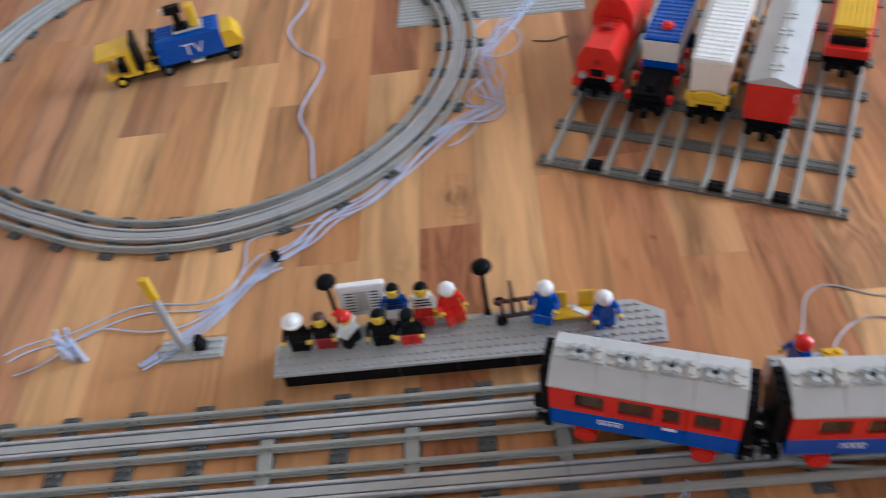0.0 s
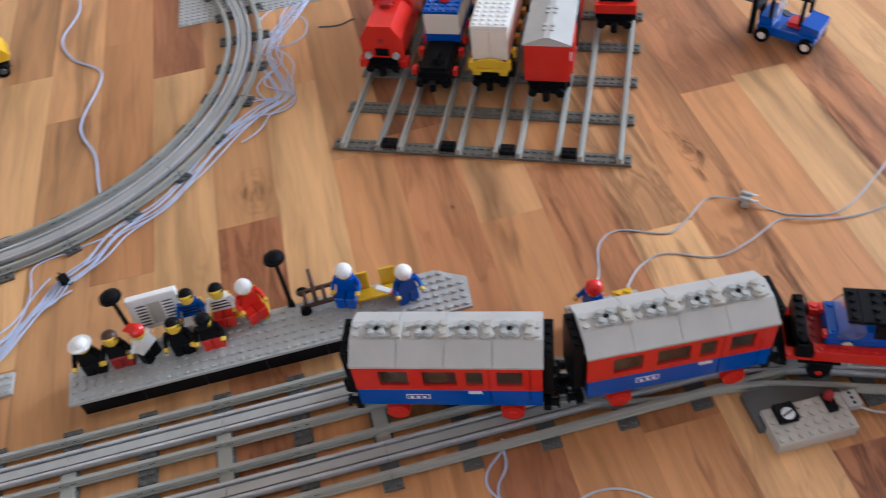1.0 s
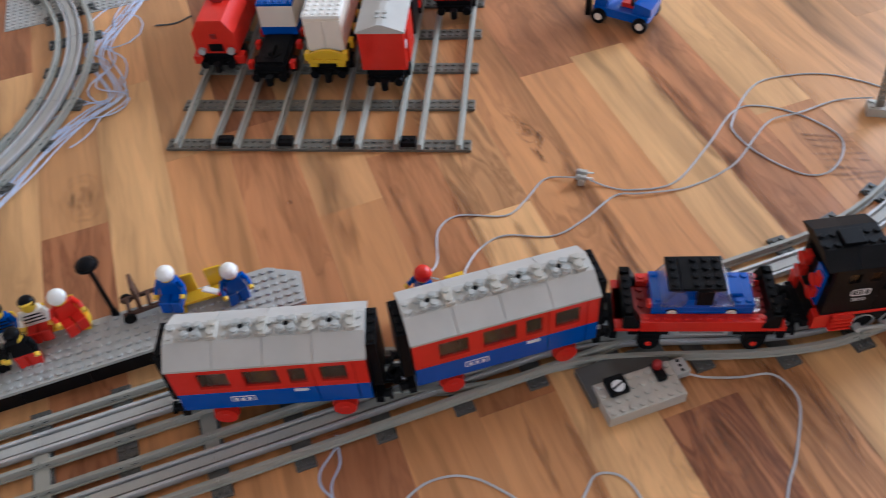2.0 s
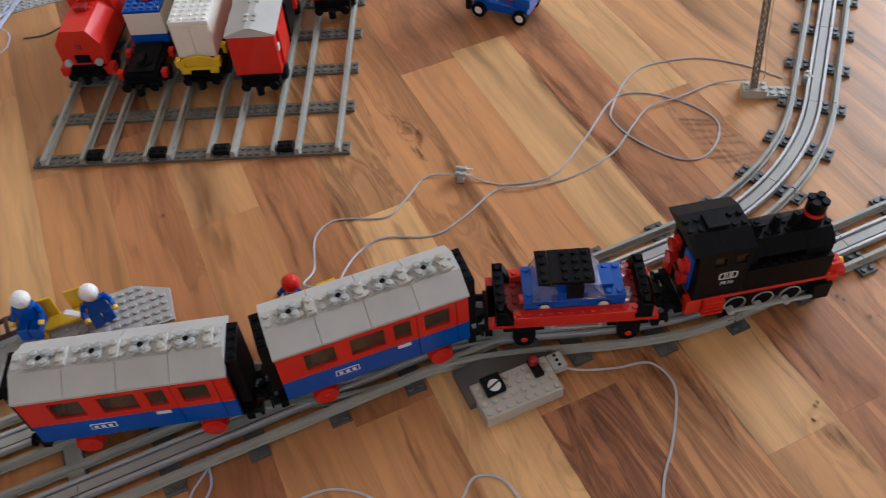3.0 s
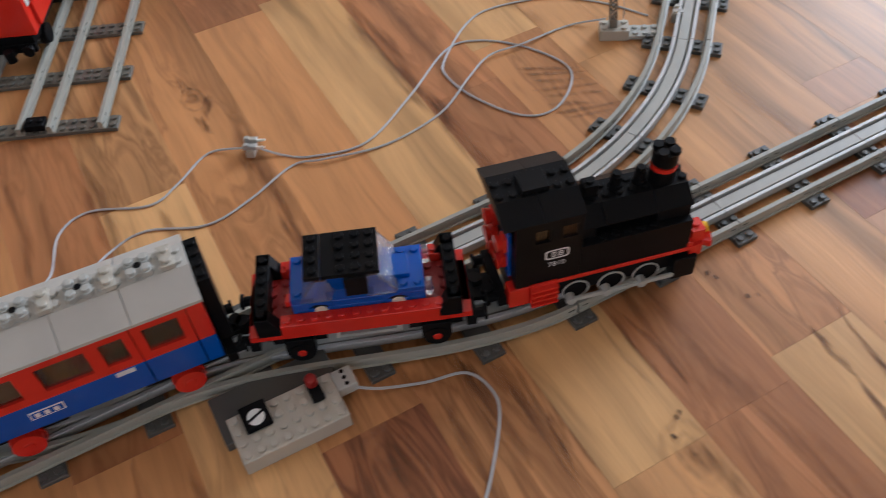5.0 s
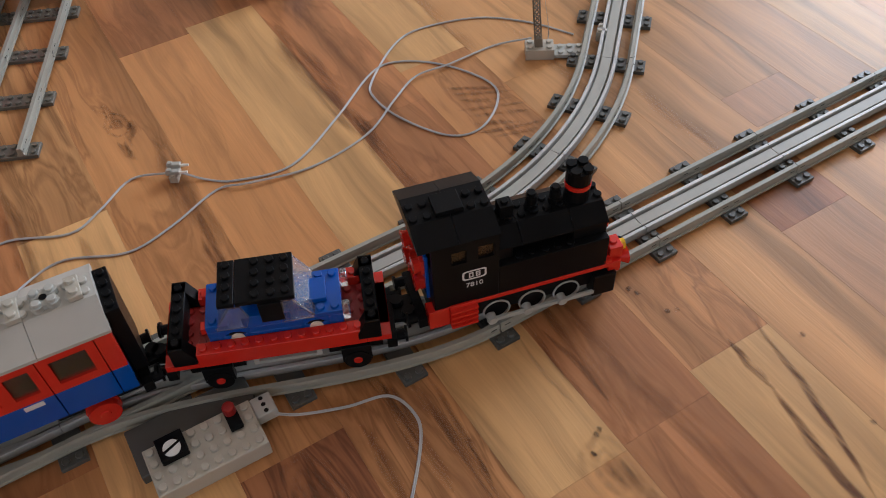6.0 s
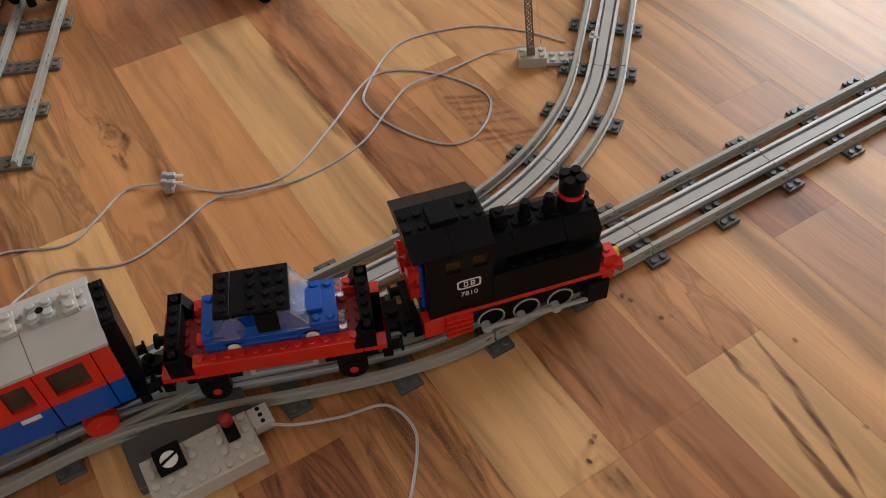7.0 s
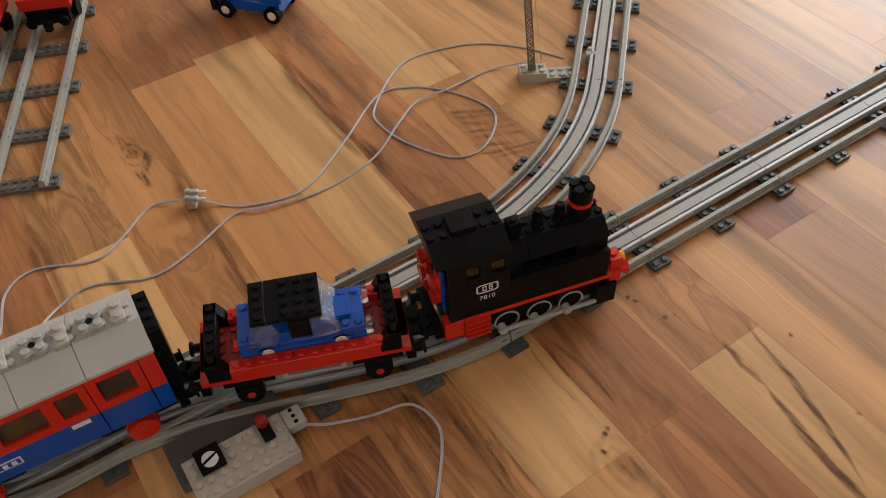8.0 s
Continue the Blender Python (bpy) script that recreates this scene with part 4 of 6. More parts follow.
def coach(m, label):
    """x from -18 studs at the back to 0 at the front."""
    t = thing("toy_coach", label, "toy train", "running train", m=m)
    X = lambda s: s * ST
    zb, zr, ze = BASE, 0.0540, 0.0850
    part("floor_plate", made(box, X(-17.4), X(-0.1), -0.0215, 0.0215, zb - 0.003, zb + 0.002), BLACK, t)
    seams = (-18, -5.0, -1.2, 0)
    wins = {(-18, -5.0): [(-15.5, -12.7), (-11.3, -8.1), (-7.2, -5.6)], (-5.0, -1.2): [(-4.3, -1.9)]}
    for s in (-1, 1):
        y0, y1 = s * 0.0205, s * 0.0245
        for a, b in zip(seams, seams[1:]):
            a2, b2 = X(a) + 0.0003, X(b) - 0.0003
            part("lower_panel", made(box, a2, b2, y0, y1, zb, zr), BLUE, t, "blue lower panel")
            holes = [(X(w0), X(w1)) for w0, w1 in wins.get((a, b), [])]
            bm = bmesh.new()
            pierced(bm, a2, b2, y0, y1, zr, ze, holes, 0.0600, 0.0790)
            for w0, w1 in holes:
                part("window_pane", made(box, w0, w1, s * 0.0218, s * 0.0228, 0.0600, 0.0790), SHADEPANE, t, "window pane tinted for the dark inside")
            part("upper_panel", bm, RED, t, "red upper panel")
        y = s * 0.0247
        bm = bmesh.new()
        box(bm, X(-7.1), X(-5.8), y - 0.0002, y + 0.0002, 0.0495, 0.0530, 0.00005)
        part("plate_label", bm, PAPER, t, "small white label with unreadable print")
        bm = bmesh.new()
        box(bm, X(-13.2), X(-10.9), y - 0.0002, y + 0.0002, 0.0415, 0.0480, 0.00005)
        e = part("emblem", bm, PAPER, t, "white railway emblem")
        part("emblem_field", made(box, X(-13.2) + 0.0009, X(-10.9) - 0.0009, y - 0.0004, y + 0.0004, 0.0424, 0.0471, 0.00005), BLUE, e)
        for k in range(3):
            part("emblem_stroke", made(box, X(-12.85 + 0.62 * k), X(-12.5 + 0.62 * k), y - 0.0006, y + 0.0006, 0.0431, 0.0464, 0.00005), PAPER, e)
    for s, x in ((1, 0.0), (-1, -18.0)):
        bm = bmesh.new()
        box(bm, X(x) - s * 0.0005, X(x) - s * 0.0065, -0.0200, 0.0200, zb, 0.0905)
        box(bm, X(x) + s * 0.0003, X(x) + s * 0.0083, -0.0165, 0.0165, zb + 0.004, 0.0905)
        for y in (-1.5, -0.5, 0.5, 1.5):
            stud(bm, X(x) + s * 0.0045, y * ST, 0.0905)
        part("gangway", bm, BLACK, t, "black gangway end with studs")
    # roof: sloped tiles with a studded ridge
    bm = bmesh.new()
    cuts = [-18.1, -13.6, -9.1, -4.6, 0.1]
    for a, b in zip(cuts, cuts[1:]):
        prism(bm, [(-0.0258, ze), (0.0258, ze), (0.0258, ze + 0.0022), (0.0085, ze + 0.0128), (-0.0085, ze + 0.0128), (-0.0258, ze + 0.0022)], "x", X(a) + 0.0002, X(b) - 0.0002)
    top = ze + 0.0128
    for k in range(18):
        for y in (-0.5, 0.5):
            stud(bm, X(-17.5 + k), y * ST, top)
    roof = part("roof", bm, ROOFGREY, t, "grey sloped roof with studs along the ridge")
    for x in (-15.5, -11.0, -6.9, -3.0):
        bm = bmesh.new()
        tube(bm, (X(x), 0, top), (0, 0, 1), 0.0062, 0.0062, 0.0030, 16)
        for a in range(4):
            vx, vy = X(x) + 0.0056 * math.cos(a * math.pi / 2 + 0.78), 0.0056 * math.sin(a * math.pi / 2 + 0.78)
            tube(bm, (vx, vy, top), (0, 0, 1), 0.0036, 0.0036, 0.0034, 12)
            stud(bm, vx, vy, top + 0.0034)
        part("roof_vent", bm, GREY, roof, "round grey roof vent")
        part("vent_hole", made(tube, (X(x), 0, top + 0.0034), (0, 0, 1), 0.0022, 0.0020, 0.0004, 8), BLACK, roof)
        bm = bmesh.new()
        box(bm, X(x + 1.4), X(x + 2.3), -0.0080, 0.0080, top, top + PL)
        for y in (-0.5, 0.5):
            stud(bm, X(x + 1.85), y * ST, top + PL)
        part("roof_plate", bm, WARMGREY, roof)
    # seats and riders seen through the panes
    for x, mat in ((-14.2, WHITE), (-10.4, YELLOW), (-8.6, RED)):
        bm = bmesh.new()
        box(bm, X(x - 0.8), X(x + 0.8), -0.012, 0.012, zb + 0.002, zb + 0.018)
        box(bm, X(x - 0.8), X(x - 0.4), -0.012, 0.012, zb + 0.018, zb + 0.034)
        part("seat", bm, mat, t)
    for x in (-14.5, -3.0):
        bm = bmesh.new()
        box(bm, X(x - 3), X(x + 3), -0.018, 0.018, 0.0220, zb - 0.003)
        bogie = part("bogie", bm, BLACK, t)
        for y in (-1, 1):
            wheel(bogie, X(x), y * 0.0240, 0.0195, 0.0094, RED, RED, "red_wheel")
            bm = bmesh.new()
            prism(bm, [(X(x - 1.7), 0.0245), (X(x + 1.7), 0.0245), (X(x + 1.0), BASE - 0.001), (X(x - 1.0), BASE - 0.001)], "y", y * 0.0150, y * 0.0178)
            part("axle_guard", bm, RED, bogie, "red axle guard")
    for sgn, x in ((-1, -18.4), (1, 0.4)):
        coupler(t, X(x), sgn)
    return t


def heading(a, b):
    return math.degrees(math.atan2(b[1] - a[1], b[0] - a[0]))


# standing places of the running train
LOCO_TURN = -7.5
loco_near = Vector((0.467, 0.314))
left = Vector((-math.sin(radians(LOCO_TURN)), math.cos(radians(LOCO_TURN))))
loco_at = loco_near + left * 0.0245
locomotive(at_pose(loco_at, LOCO_TURN))
WAGON_TURN = heading((0.289, 0.349), (0.412, 0.314))
wl = Vector((-math.sin(radians(WAGON_TURN)), math.cos(radians(WAGON_TURN))))
wagon_at = Vector((0.289, 0.349)) + wl * 0.024
flat_wagon(at_pose(wagon_at, WAGON_TURN))
wd = Vector((wl.y, -wl.x))
car_at = wagon_at + wd * (3.4 * ST)
toy_car(Matrix.Translation((0, 0, BASE + 0.0066)) @ at_pose(car_at, WAGON_TURN))
COACH_TURN = heading((0.198, 0.345), (0.27, 0.348))
cl = Vector((-math.sin(radians(COACH_TURN)), math.cos(radians(COACH_TURN))))
coach_at = Vector((0.2735, 0.3475)) + cl * 0.0245
coach(at_pose(coach_at, COACH_TURN), "red and blue toy coach with grey roof behind the wagon")
back = coach_at - Vector((cl.y, -cl.x)) * (18 * ST + 0.028)
tail = spot(-0.085, 0.064)
COACH2 = heading(tail, back)
coach(at_pose(back, COACH2), "red and blue toy coach with grey roof at the train's tail")

# ---- platform and what stands on it ----
DECK = 0.0225


def platform():
    t = thing("station_platform", "grey studded toy station platform on black brick supports", "toy platform", m=at_pose(spot(0, 0), TURN0))
    u0, u1, v0, v1 = -0.306, 0.046, 0.108, 0.158
    cut = [(u0, v0), (u1, v0), (u1 + 0.003, v0 + 0.034), (u1 - 0.024, v1), (u0 + 0.024, v1), (u0 - 0.002, v0 + 0.034)]
    bm = bmesh.new()
    prism(bm, cut, "z", DECK - PL, DECK)
    x = u0 + 0.004
    while x < u1:
        for k in range(6):
            y = v0 + 0.0045 + k * ST
            if y < v1 - 0.02 or (u0 + 0.014 < x < u1 - 0.014) or (y < v1 - 0.012 and u0 + 0.006 < x < u1 - 0.004):
                stud(bm, x, y, DECK, 8)
        x += ST
    part("deck_plate", bm, GREY, t, "grey plate covered with studs")
    n = 6
    for k in range(n):
        a = u0 + 0.006 + (u1 - u0 - 0.03) * k / n
        b = u0 + 0.006 + (u1 - u0 - 0.03) * (k + 1) / n - 0.0006
        part("support_brick", made(box, a, b, v0 + 0.003, v1 - 0.004, 0, DECK - PL), BLACK, t)
    return t


platform()


def figure(name, label, at, deg, legs, body, hat=None, hat_kind="hair", seated=False, z=DECK, extra=None):
    """A toy figure in one mesh; it faces +x."""
    bm = bmesh.new()
    mats = [legs, body, SKIN, hat or BLACK, BLACK]

    def add(k, shape, *args, **kw):
        n = len(bm.faces)
        shape(bm, *args, **kw)
        bm.faces.ensure_lookup_table()
        for f in bm.faces[n:]:
            f.material_index = k

    base = 0.0
    if seated:
        for y in (-0.004, 0.004):
            add(0, box, -0.004, 0.0115, y - 0.0037, y + 0.0037, 0.0, 0.0080, 0.0006)
            add(0, box, 0.0095, 0.0125, y - 0.0037, y + 0.0037, -0.0030, 0.0080, 0.0006)
        base = 0.0080
    else:
        for y in (-0.004, 0.004):
            add(0, box, -0.0040, 0.0040, y - 0.0037, y + 0.0037, 0.0, 0.0120, 0.0006)
        add(0, box, -0.0035, 0.0035, -0.0075, 0.0075, 0.0120, 0.0135, 0.0004)
        base = 0.0135
    add(1, prism, [(-0.0078, base), (0.0078, base), (0.0054, base + 0.0125), (-0.0054, base + 0.0125)], "x", -0.0038, 0.0038)
    for s in (-1, 1):
        add(1, tube, (0, s * 0.0068, base + 0.0110), (0.25, s * 0.45, -1), 0.0021, 0.0019, 0.0065, 8)
        add(1, tube, (0.0016, s * 0.0096, base + 0.0052), (1, 0, -0.5), 0.0019, 0.0017, 0.0060, 8)
        add(2, tube, (0.0066, s * 0.0096, base + 0.0026), (1, 0, -0.4), 0.0020, 0.0019, 0.0028, 8)
    h = base + 0.0125
    add(2, tube, (0, 0, h), (0, 0, 1), 0.0030, 0.0030, 0.0012, 12)
    add(2, tube, (0, 0, h + 0.0010), (0, 0, 1), 0.0046, 0.0050, 0.0014, 14)
    add(2, tube, (0, 0, h + 0.0024), (0, 0, 1), 0.0050, 0.0050, 0.0056, 14)
    add(2, tube, (0, 0, h + 0.0080), (0, 0, 1), 0.0050, 0.0030, 0.0014, 14)
    if hat:
        if hat_kind == "brim":
            add(3, tube, (0, 0, h + 0.0068), (0, 0, 1), 0.0085, 0.0082, 0.0012, 18)
            add(3, ball, (0, 0, h + 0.0082), 0.0056, 0.75)
        elif hat_kind == "cap":
            add(3, ball, (0, 0, h + 0.0068), 0.0058, 0.85)
            add(3, box, 0.0030, 0.0098, -0.0040, 0.0040, h + 0.0060, h + 0.0072, 0.0004)
        elif hat_kind == "helmet":
            add(3, ball, (-0.0004, 0, h + 0.0056), 0.0064, 0.92)
        else:
            add(3, ball, (-0.0010, 0, h + 0.0062), 0.0058, 0.85)
            add(3, box, -0.0060, -0.0020, -0.0045, 0.0045, h + 0.0006, h + 0.0060, 0.0012)
    if extra:
        extra(add, base)
    me = mesh_of(name, bm, mats)
    ob = tagged(new(name, me), label, "toy figure", "toy figures")
    ob.matrix_basis = pose(at[0], at[1], z + (0.0098 if seated else 0.0), 0, 0, deg) @ Matrix.Scale(1.18, 4)
    return ob


def stripes(add, base):
    for k in range(3):
        w = 0.0070 - 0.0007 * k
        add(4, box, -0.0041, 0.0041, -w, w, base + 0.0030 + 0.0032 * k, base + 0.0042 + 0.0032 * k, 0.0001)


FACE = -84.0  # the figures look across the tracks
figure("toy_figure", "toy figure in white brimmed hat and black suit", (-0.274, 0.449), FACE, BLACK, BLACK, WHITE, "brim")
figure("toy_figure", "toy figure with brown hair, black top and dark red legs", (-0.250, 0.452), FACE, DRED, BLACK, BROWN)
figure("toy_figure", "toy figure in a red cap on the platform", (-0.227, 0.455), 150, BLACK, WHITE, RED, "cap")
figure("toy_figure", "toy figure in black with black hair", (-0.197, 0.455), FACE, BLACK, BLACK, BLACK)
figure("toy_figure", "toy figure in black with red legs and black hat", (-0.171, 0.456), FACE, RED, BLACK, BLACK, "cap")
figure("toy_figure", "seated toy figure in a blue striped shirt, black hair", (-0.187, 0.482), FACE, WHITE, BLUE, BLACK, seated=True, extra=stripes)
figure("toy_figure", "seated toy figure in a red striped shirt, black hair", (-0.161, 0.483), FACE, RED, WHITE, BLACK, seated=True, extra=stripes)
figure("toy_figure", "seated toy figure in red with a white helmet", (-0.137, 0.483), FACE + 25, RED, RED, WHITE, "helmet", seated=True)
figure("toy_figure", "seated toy figure in blue with a white helmet", (-0.050, 0.483), FACE - 20, BLUE, BLUE, WHITE, "helmet", seated=True)
figure("toy_figure", "toy figure in blue with a white helmet by the seats", (0.001, 0.474), FACE + 12, BLUE, BLUE, WHITE, "helmet")


def bench(at, deg, seats):
    t = thing("toy_bench", "yellow toy bench with seat backs on the platform", "toy bench", "platform benches", m=pose(at[0], at[1], DECK, 0, 0, deg))
    half = seats * ST * 1.5
    part("seat_plank", made(box, -half, half, -0.006, 0.006, 0.0066, 0.0096), YELLOW, t)
    for x in (-half + 0.003, half - 0.003):
        part("bench_leg", made(box, x - 0.003, x + 0.003, -0.008, 0.006, 0, 0.0066), YELLOW, t)
    for k in range(seats):
        x = -half + ST * 1.5 * (2 * k + 1)
        part("backrest", made(box, x - 0.0072, x + 0.0072, 0.0062, 0.0085, 0.0066, 0.0300, 0.0006), YELLOW, t)
    return t


bench((-0.160, 0.4825), 4.5, 3)
bench((-0.026, 0.481), 4.5, 2)


def platform_lamp(at, h):
    t = thing("platform_lamp", "black toy lamp post with a round shade", "toy lamp", "platform lamps", m=pose(at[0], at[1], DECK))
    bm = bmesh.new()
    tube(bm, (0, 0, 0), (0, 0, 1), 0.0036, 0.0030, 0.006, 12)
    tube(bm, (0, 0, 0.006), (0, 0, 1), 0.0022, 0.0020, h - 0.012, 10)
    part("post", bm, BLACK, t)
    part("lamp_glass", made(tube, (0, 0, h - 0.007), (0, 0, 1), 0.0034, 0.0034, 0.0042, 12), YELLOW, t, "yellow lamp body")
    bm = bmesh.new()
    tube(bm, (0, 0, h - 0.0030), (0, 0, 1), 0.0095, 0.0090, 0.0020, 18)
    ball(bm, (0, 0, h - 0.0012), 0.0078, 0.55)
    part("shade", bm, BLACK, t)
    return t


platform_lamp((-0.241, 0.472), 0.068)
platform_lamp((-0.104, 0.487), 0.068)


def notice_board(m):
    t = thing("notice_board", "white toy timetable board with unreadable print on black feet", "toy board", m=m)
    for x in (-0.013, 0.013):
        part("board_leg", made(box, x - 0.0016, x + 0.0016, -0.003, 0.003, 0, 0.010), BLACK, t)
    panel = part("panel", made(box, -0.0160, 0.0160, -0.0014, 0.0014, 0.008, 0.0320, 0.0005), WHITE, t)
    part("panel_rim", made(box, -0.0162, 0.0162, -0.0030, 0.0026, 0.0300, 0.0345, 0.0006), WHITE, panel)
    for s in (-1, 1):
        for k in range(7):
            part("print_bar", made(box, s * 0.0085 - 0.0032, s * 0.0085 + 0.0032, -0.0017, -0.0013, 0.0115 + 0.0025 * k, 0.0125 + 0.0025 * k, 0.0001), DARKGREY, panel, "grey bar of unreadable print")
    part("print_field", made(box, -0.0042, 0.0042, -0.0017, -0.0013, 0.0115, 0.0280, 0.0001), WARMGREY, panel)
    return t


notice_board(pose(-0.216, 0.478, DECK, -12, 0, 8) @ Matrix.Scale(1.35, 4))


def hand_cart(m):
    t = thing("luggage_barrow", "brown toy luggage barrow with bars on the platform", "toy cart", m=m)
    for y in (-0.006, 0.006):
        part("side_bar", made(box, -0.012, 0.012, y - 0.001, y + 0.001, 0.004, 0.0065), BROWN, t)
        part("barrow_leg", made(box, 0.009, 0.0112, y - 0.001, y + 0.001, 0.0, 0.004), BROWN, t)
        part("upright", made(box, -0.0022, -0.0002, y - 0.001, y + 0.001, 0.0065, 0.0240), BROWN, t)
        part("barrow_wheel", made(tube, (-0.009, y * 1.2, 0.0036), (0, 1 if y > 0 else -1, 0), 0.0036, 0.0036, 0.0016, 14), BLACK, t)
    for x in (-0.008, -0.002, 0.004, 0.010):
        part("slat", made(box, x - 0.0012, x + 0.0012, -0.006, 0.006, 0.0066, 0.0078), BROWN, t)
    for z in (0.013, 0.019, 0.0235):
        part("rung", made(box, -0.0022, -0.0002, -0.006, 0.006, z - 0.0012, z + 0.0012), BROWN, t)
    return t


hand_cart(pose(-0.079, 0.488, DECK, 0, 0, 10) @ Matrix.Scale(1.45, 4))
bm = bmesh.new()
box(bm, -0.011, 0.011, -0.0028, 0.0028, 0, 0.0022, 0.0006)
case = tagged(part("paper_bundle", bm, WHITE), "white and red flat tool lying on the bench", "toy tool")
case.matrix_basis = pose(-0.016, 0.476, DECK + 0.0130, 0, 8, -25)
part("red_band", made(box, 0.003, 0.008, -0.0030, 0.0030, -0.0001, 0.0024, 0.0004), RED, case, "red band")


# ---- control stands ----
def control_stand(m, label, tall, mat):
    """A brick 8 by 4 studs; x along its length."""
    t = thing("control_stand", label, "toy control box", "control boxes of the points", m=m)
    bm = bmesh.new()
    box(bm, -4 * ST, 4 * ST, -2 * ST, 2 * ST, 0, tall, 0.0005)
    for x in range(8):
        for y in range(4):
            px, py = x - 3.5, y - 1.5
            if (x in (1, 2) and y > 1) or (x == 6 and y > 1):
                continue
            stud(bm, px * ST, py * ST, tall)
    part("housing", bm, mat, t)
    return t


CTL_A, CTL_B = Vector((0.265, 0.287)), Vector((0.328, 0.293))
ct = heading(CTL_A, CTL_B)
cn = Vector((-math.sin(radians(ct)), math.cos(radians(ct))))
stand = control_stand(at_pose((CTL_A + CTL_B) / 2 + cn * 0.016, ct), "light grey toy control box with black knob and red button", 0.0128, WARMGREY)
knob = part("knob_block", made(box, -3 * ST + 0.0002, -1 * ST - 0.0002, 0.0, 0.0158, 0.0128, 0.0180, 0.0005), BLACK, stand, "black block with round dial")
bm = bmesh.new()
tube(bm, (-2 * ST, 0.0054, 0.0178), (0, -0.1, 1), 0.0050, 0.0050, 0.0014, 20)
dial = part("dial", bm, PAPER, knob, "white dial with a black bar")
bm = bmesh.new()
prism(bm, [(-2 * ST - 0.0052, 0.0042), (-2 * ST - 0.0044, 0.0032), (-2 * ST + 0.0052, 0.0066), (-2 * ST + 0.0044, 0.0076)], "z", 0.0186, 0.0200)
part("dial_bar", bm, BLACK, knob)
button = part("button_block", made(box, 2 * ST + 0.0002, 3 * ST - 0.0002, 0.0, 0.0158, 0.0128, 0.0165, 0.0005), BLACK, stand)
bm = bmesh.new()
tube(bm, (2.5 * ST, 0.0115, 0.0160), (0, 0, 1), 0.0037, 0.0037, 0.0055, 14)
ball(bm, (2.5 * ST, 0.0115, 0.0215), 0.0037, 0.5)
part("button", bm, DRED, button, "red push button")
bm = bmesh.new()
box(bm, 4 * ST + 0.0002, 4 * ST + 0.0125, 0.001, 0.0150, 0.0050, 0.0132, 0.0006)
plug = part("plug", bm, GREY, stand, "light grey plug with three holes")
for y in (0.0035, 0.0080, 0.0125):
    part("plug_hole", made(tube, (4 * ST + 0.0065, y, 0.0130), (0, 0, 1), 0.0014, 0.0014, 0.0004, 10), BLACK, plug)

K0, K1 = Vector((0.134, 0.404)), Vector((0.202, 0.411))
kt = heading(K0, K1)
kn = Vector((-math.sin(radians(kt)), math.cos(radians(kt))))
kc = (K0 + K1) / 2 + kn * 0.016
stand2 = control_stand(at_pose(kc, kt), "grey toy control box beside the points", 0.0275, GREY)
bm = bmesh.new()
for s in (-1, 1):
    box(bm, 0.0085, 0.0105, s * 0.006 - 0.001, s * 0.006 + 0.001, 0.0275, 0.0400)
    box(bm, 0.0185, 0.0205, s * 0.006 - 0.001, s * 0.006 + 0.001, 0.0275, 0.0400)
    prism(bm, [(0.0085, 0.0285), (0.0100, 0.0285), (0.0205, 0.0390), (0.0190, 0.0390)], "y", s * 0.006 - 0.0008, s * 0.006 + 0.0008)
part("lever_frame", bm, BLACK, stand2, "black lattice frame")
bm = bmesh.new()
box(bm, 0.0065, 0.0225, -0.008, 0.008, 0.0400, 0.0435)
studs(bm, (0.0105 / ST, 0.0185 / ST), (-0.5, 0.5), 0.0435)
part("lever_top", bm, YELLOW, stand2, "yellow studded plate")
part("lever_dial", made(tube, (0.0145, -0.0078, 0.0335), (0, -1, 0), 0.0045, 0.0045, 0.0012, 16), PAPER, stand2, "white dial")
man = kc - Vector((kn.y, -kn.x)) * 0.013
figure("toy_figure", "toy figure in blue overalls and red cap on the control box", (man.x, man.y), 205, BLUE, BLUE, RED, "helmet", z=0.0275)
bm = bmesh.new()
box(bm, -0.0035, 0.0035, -0.002, 0.002, 0, 0.006, 0.0006)
tube(bm, (0, 0, 0.004), (1, -1, 0.4), 0.0036, 0.0042, 0.004, 12)
ob = tagged(part("loudhailer", bm, WHITE), "small white horn on the control box", "toy tool")
ob.matrix_basis = pose(man.x - 0.013, man.y - 0.008, 0.0290)


# ---- wires ----
def smooth(points, n=6):
    out = []
    p = [Vector((*q, 0) if len(q) == 2 else q) for q in points]
    p = [p[0] * 2 - p[1], *p, p[-1] * 2 - p[-2]]
    for a, b, c, d in zip(p, p[1:], p[2:], p[3:]):
        for k in range(n):
            t = k / n
            out.append(0.5 * (2 * b + (c - a) * t + (2 * a - 5 * b + 4 * c - d) * t * t + (3 * b - a - 3 * c + d) * t ** 3))
    out.append(p[-2])
    return out


# outline of twin flex: two cores with a groove between them
TWIN = [(1.55, 0.0), (1.15, 0.8), (0.75, 0.9), (0.0, 0.25), (-0.75, 0.9), (-1.15, 0.8), (-1.55, 0.0), (-0.75, -0.9), (0.75, -0.9)]


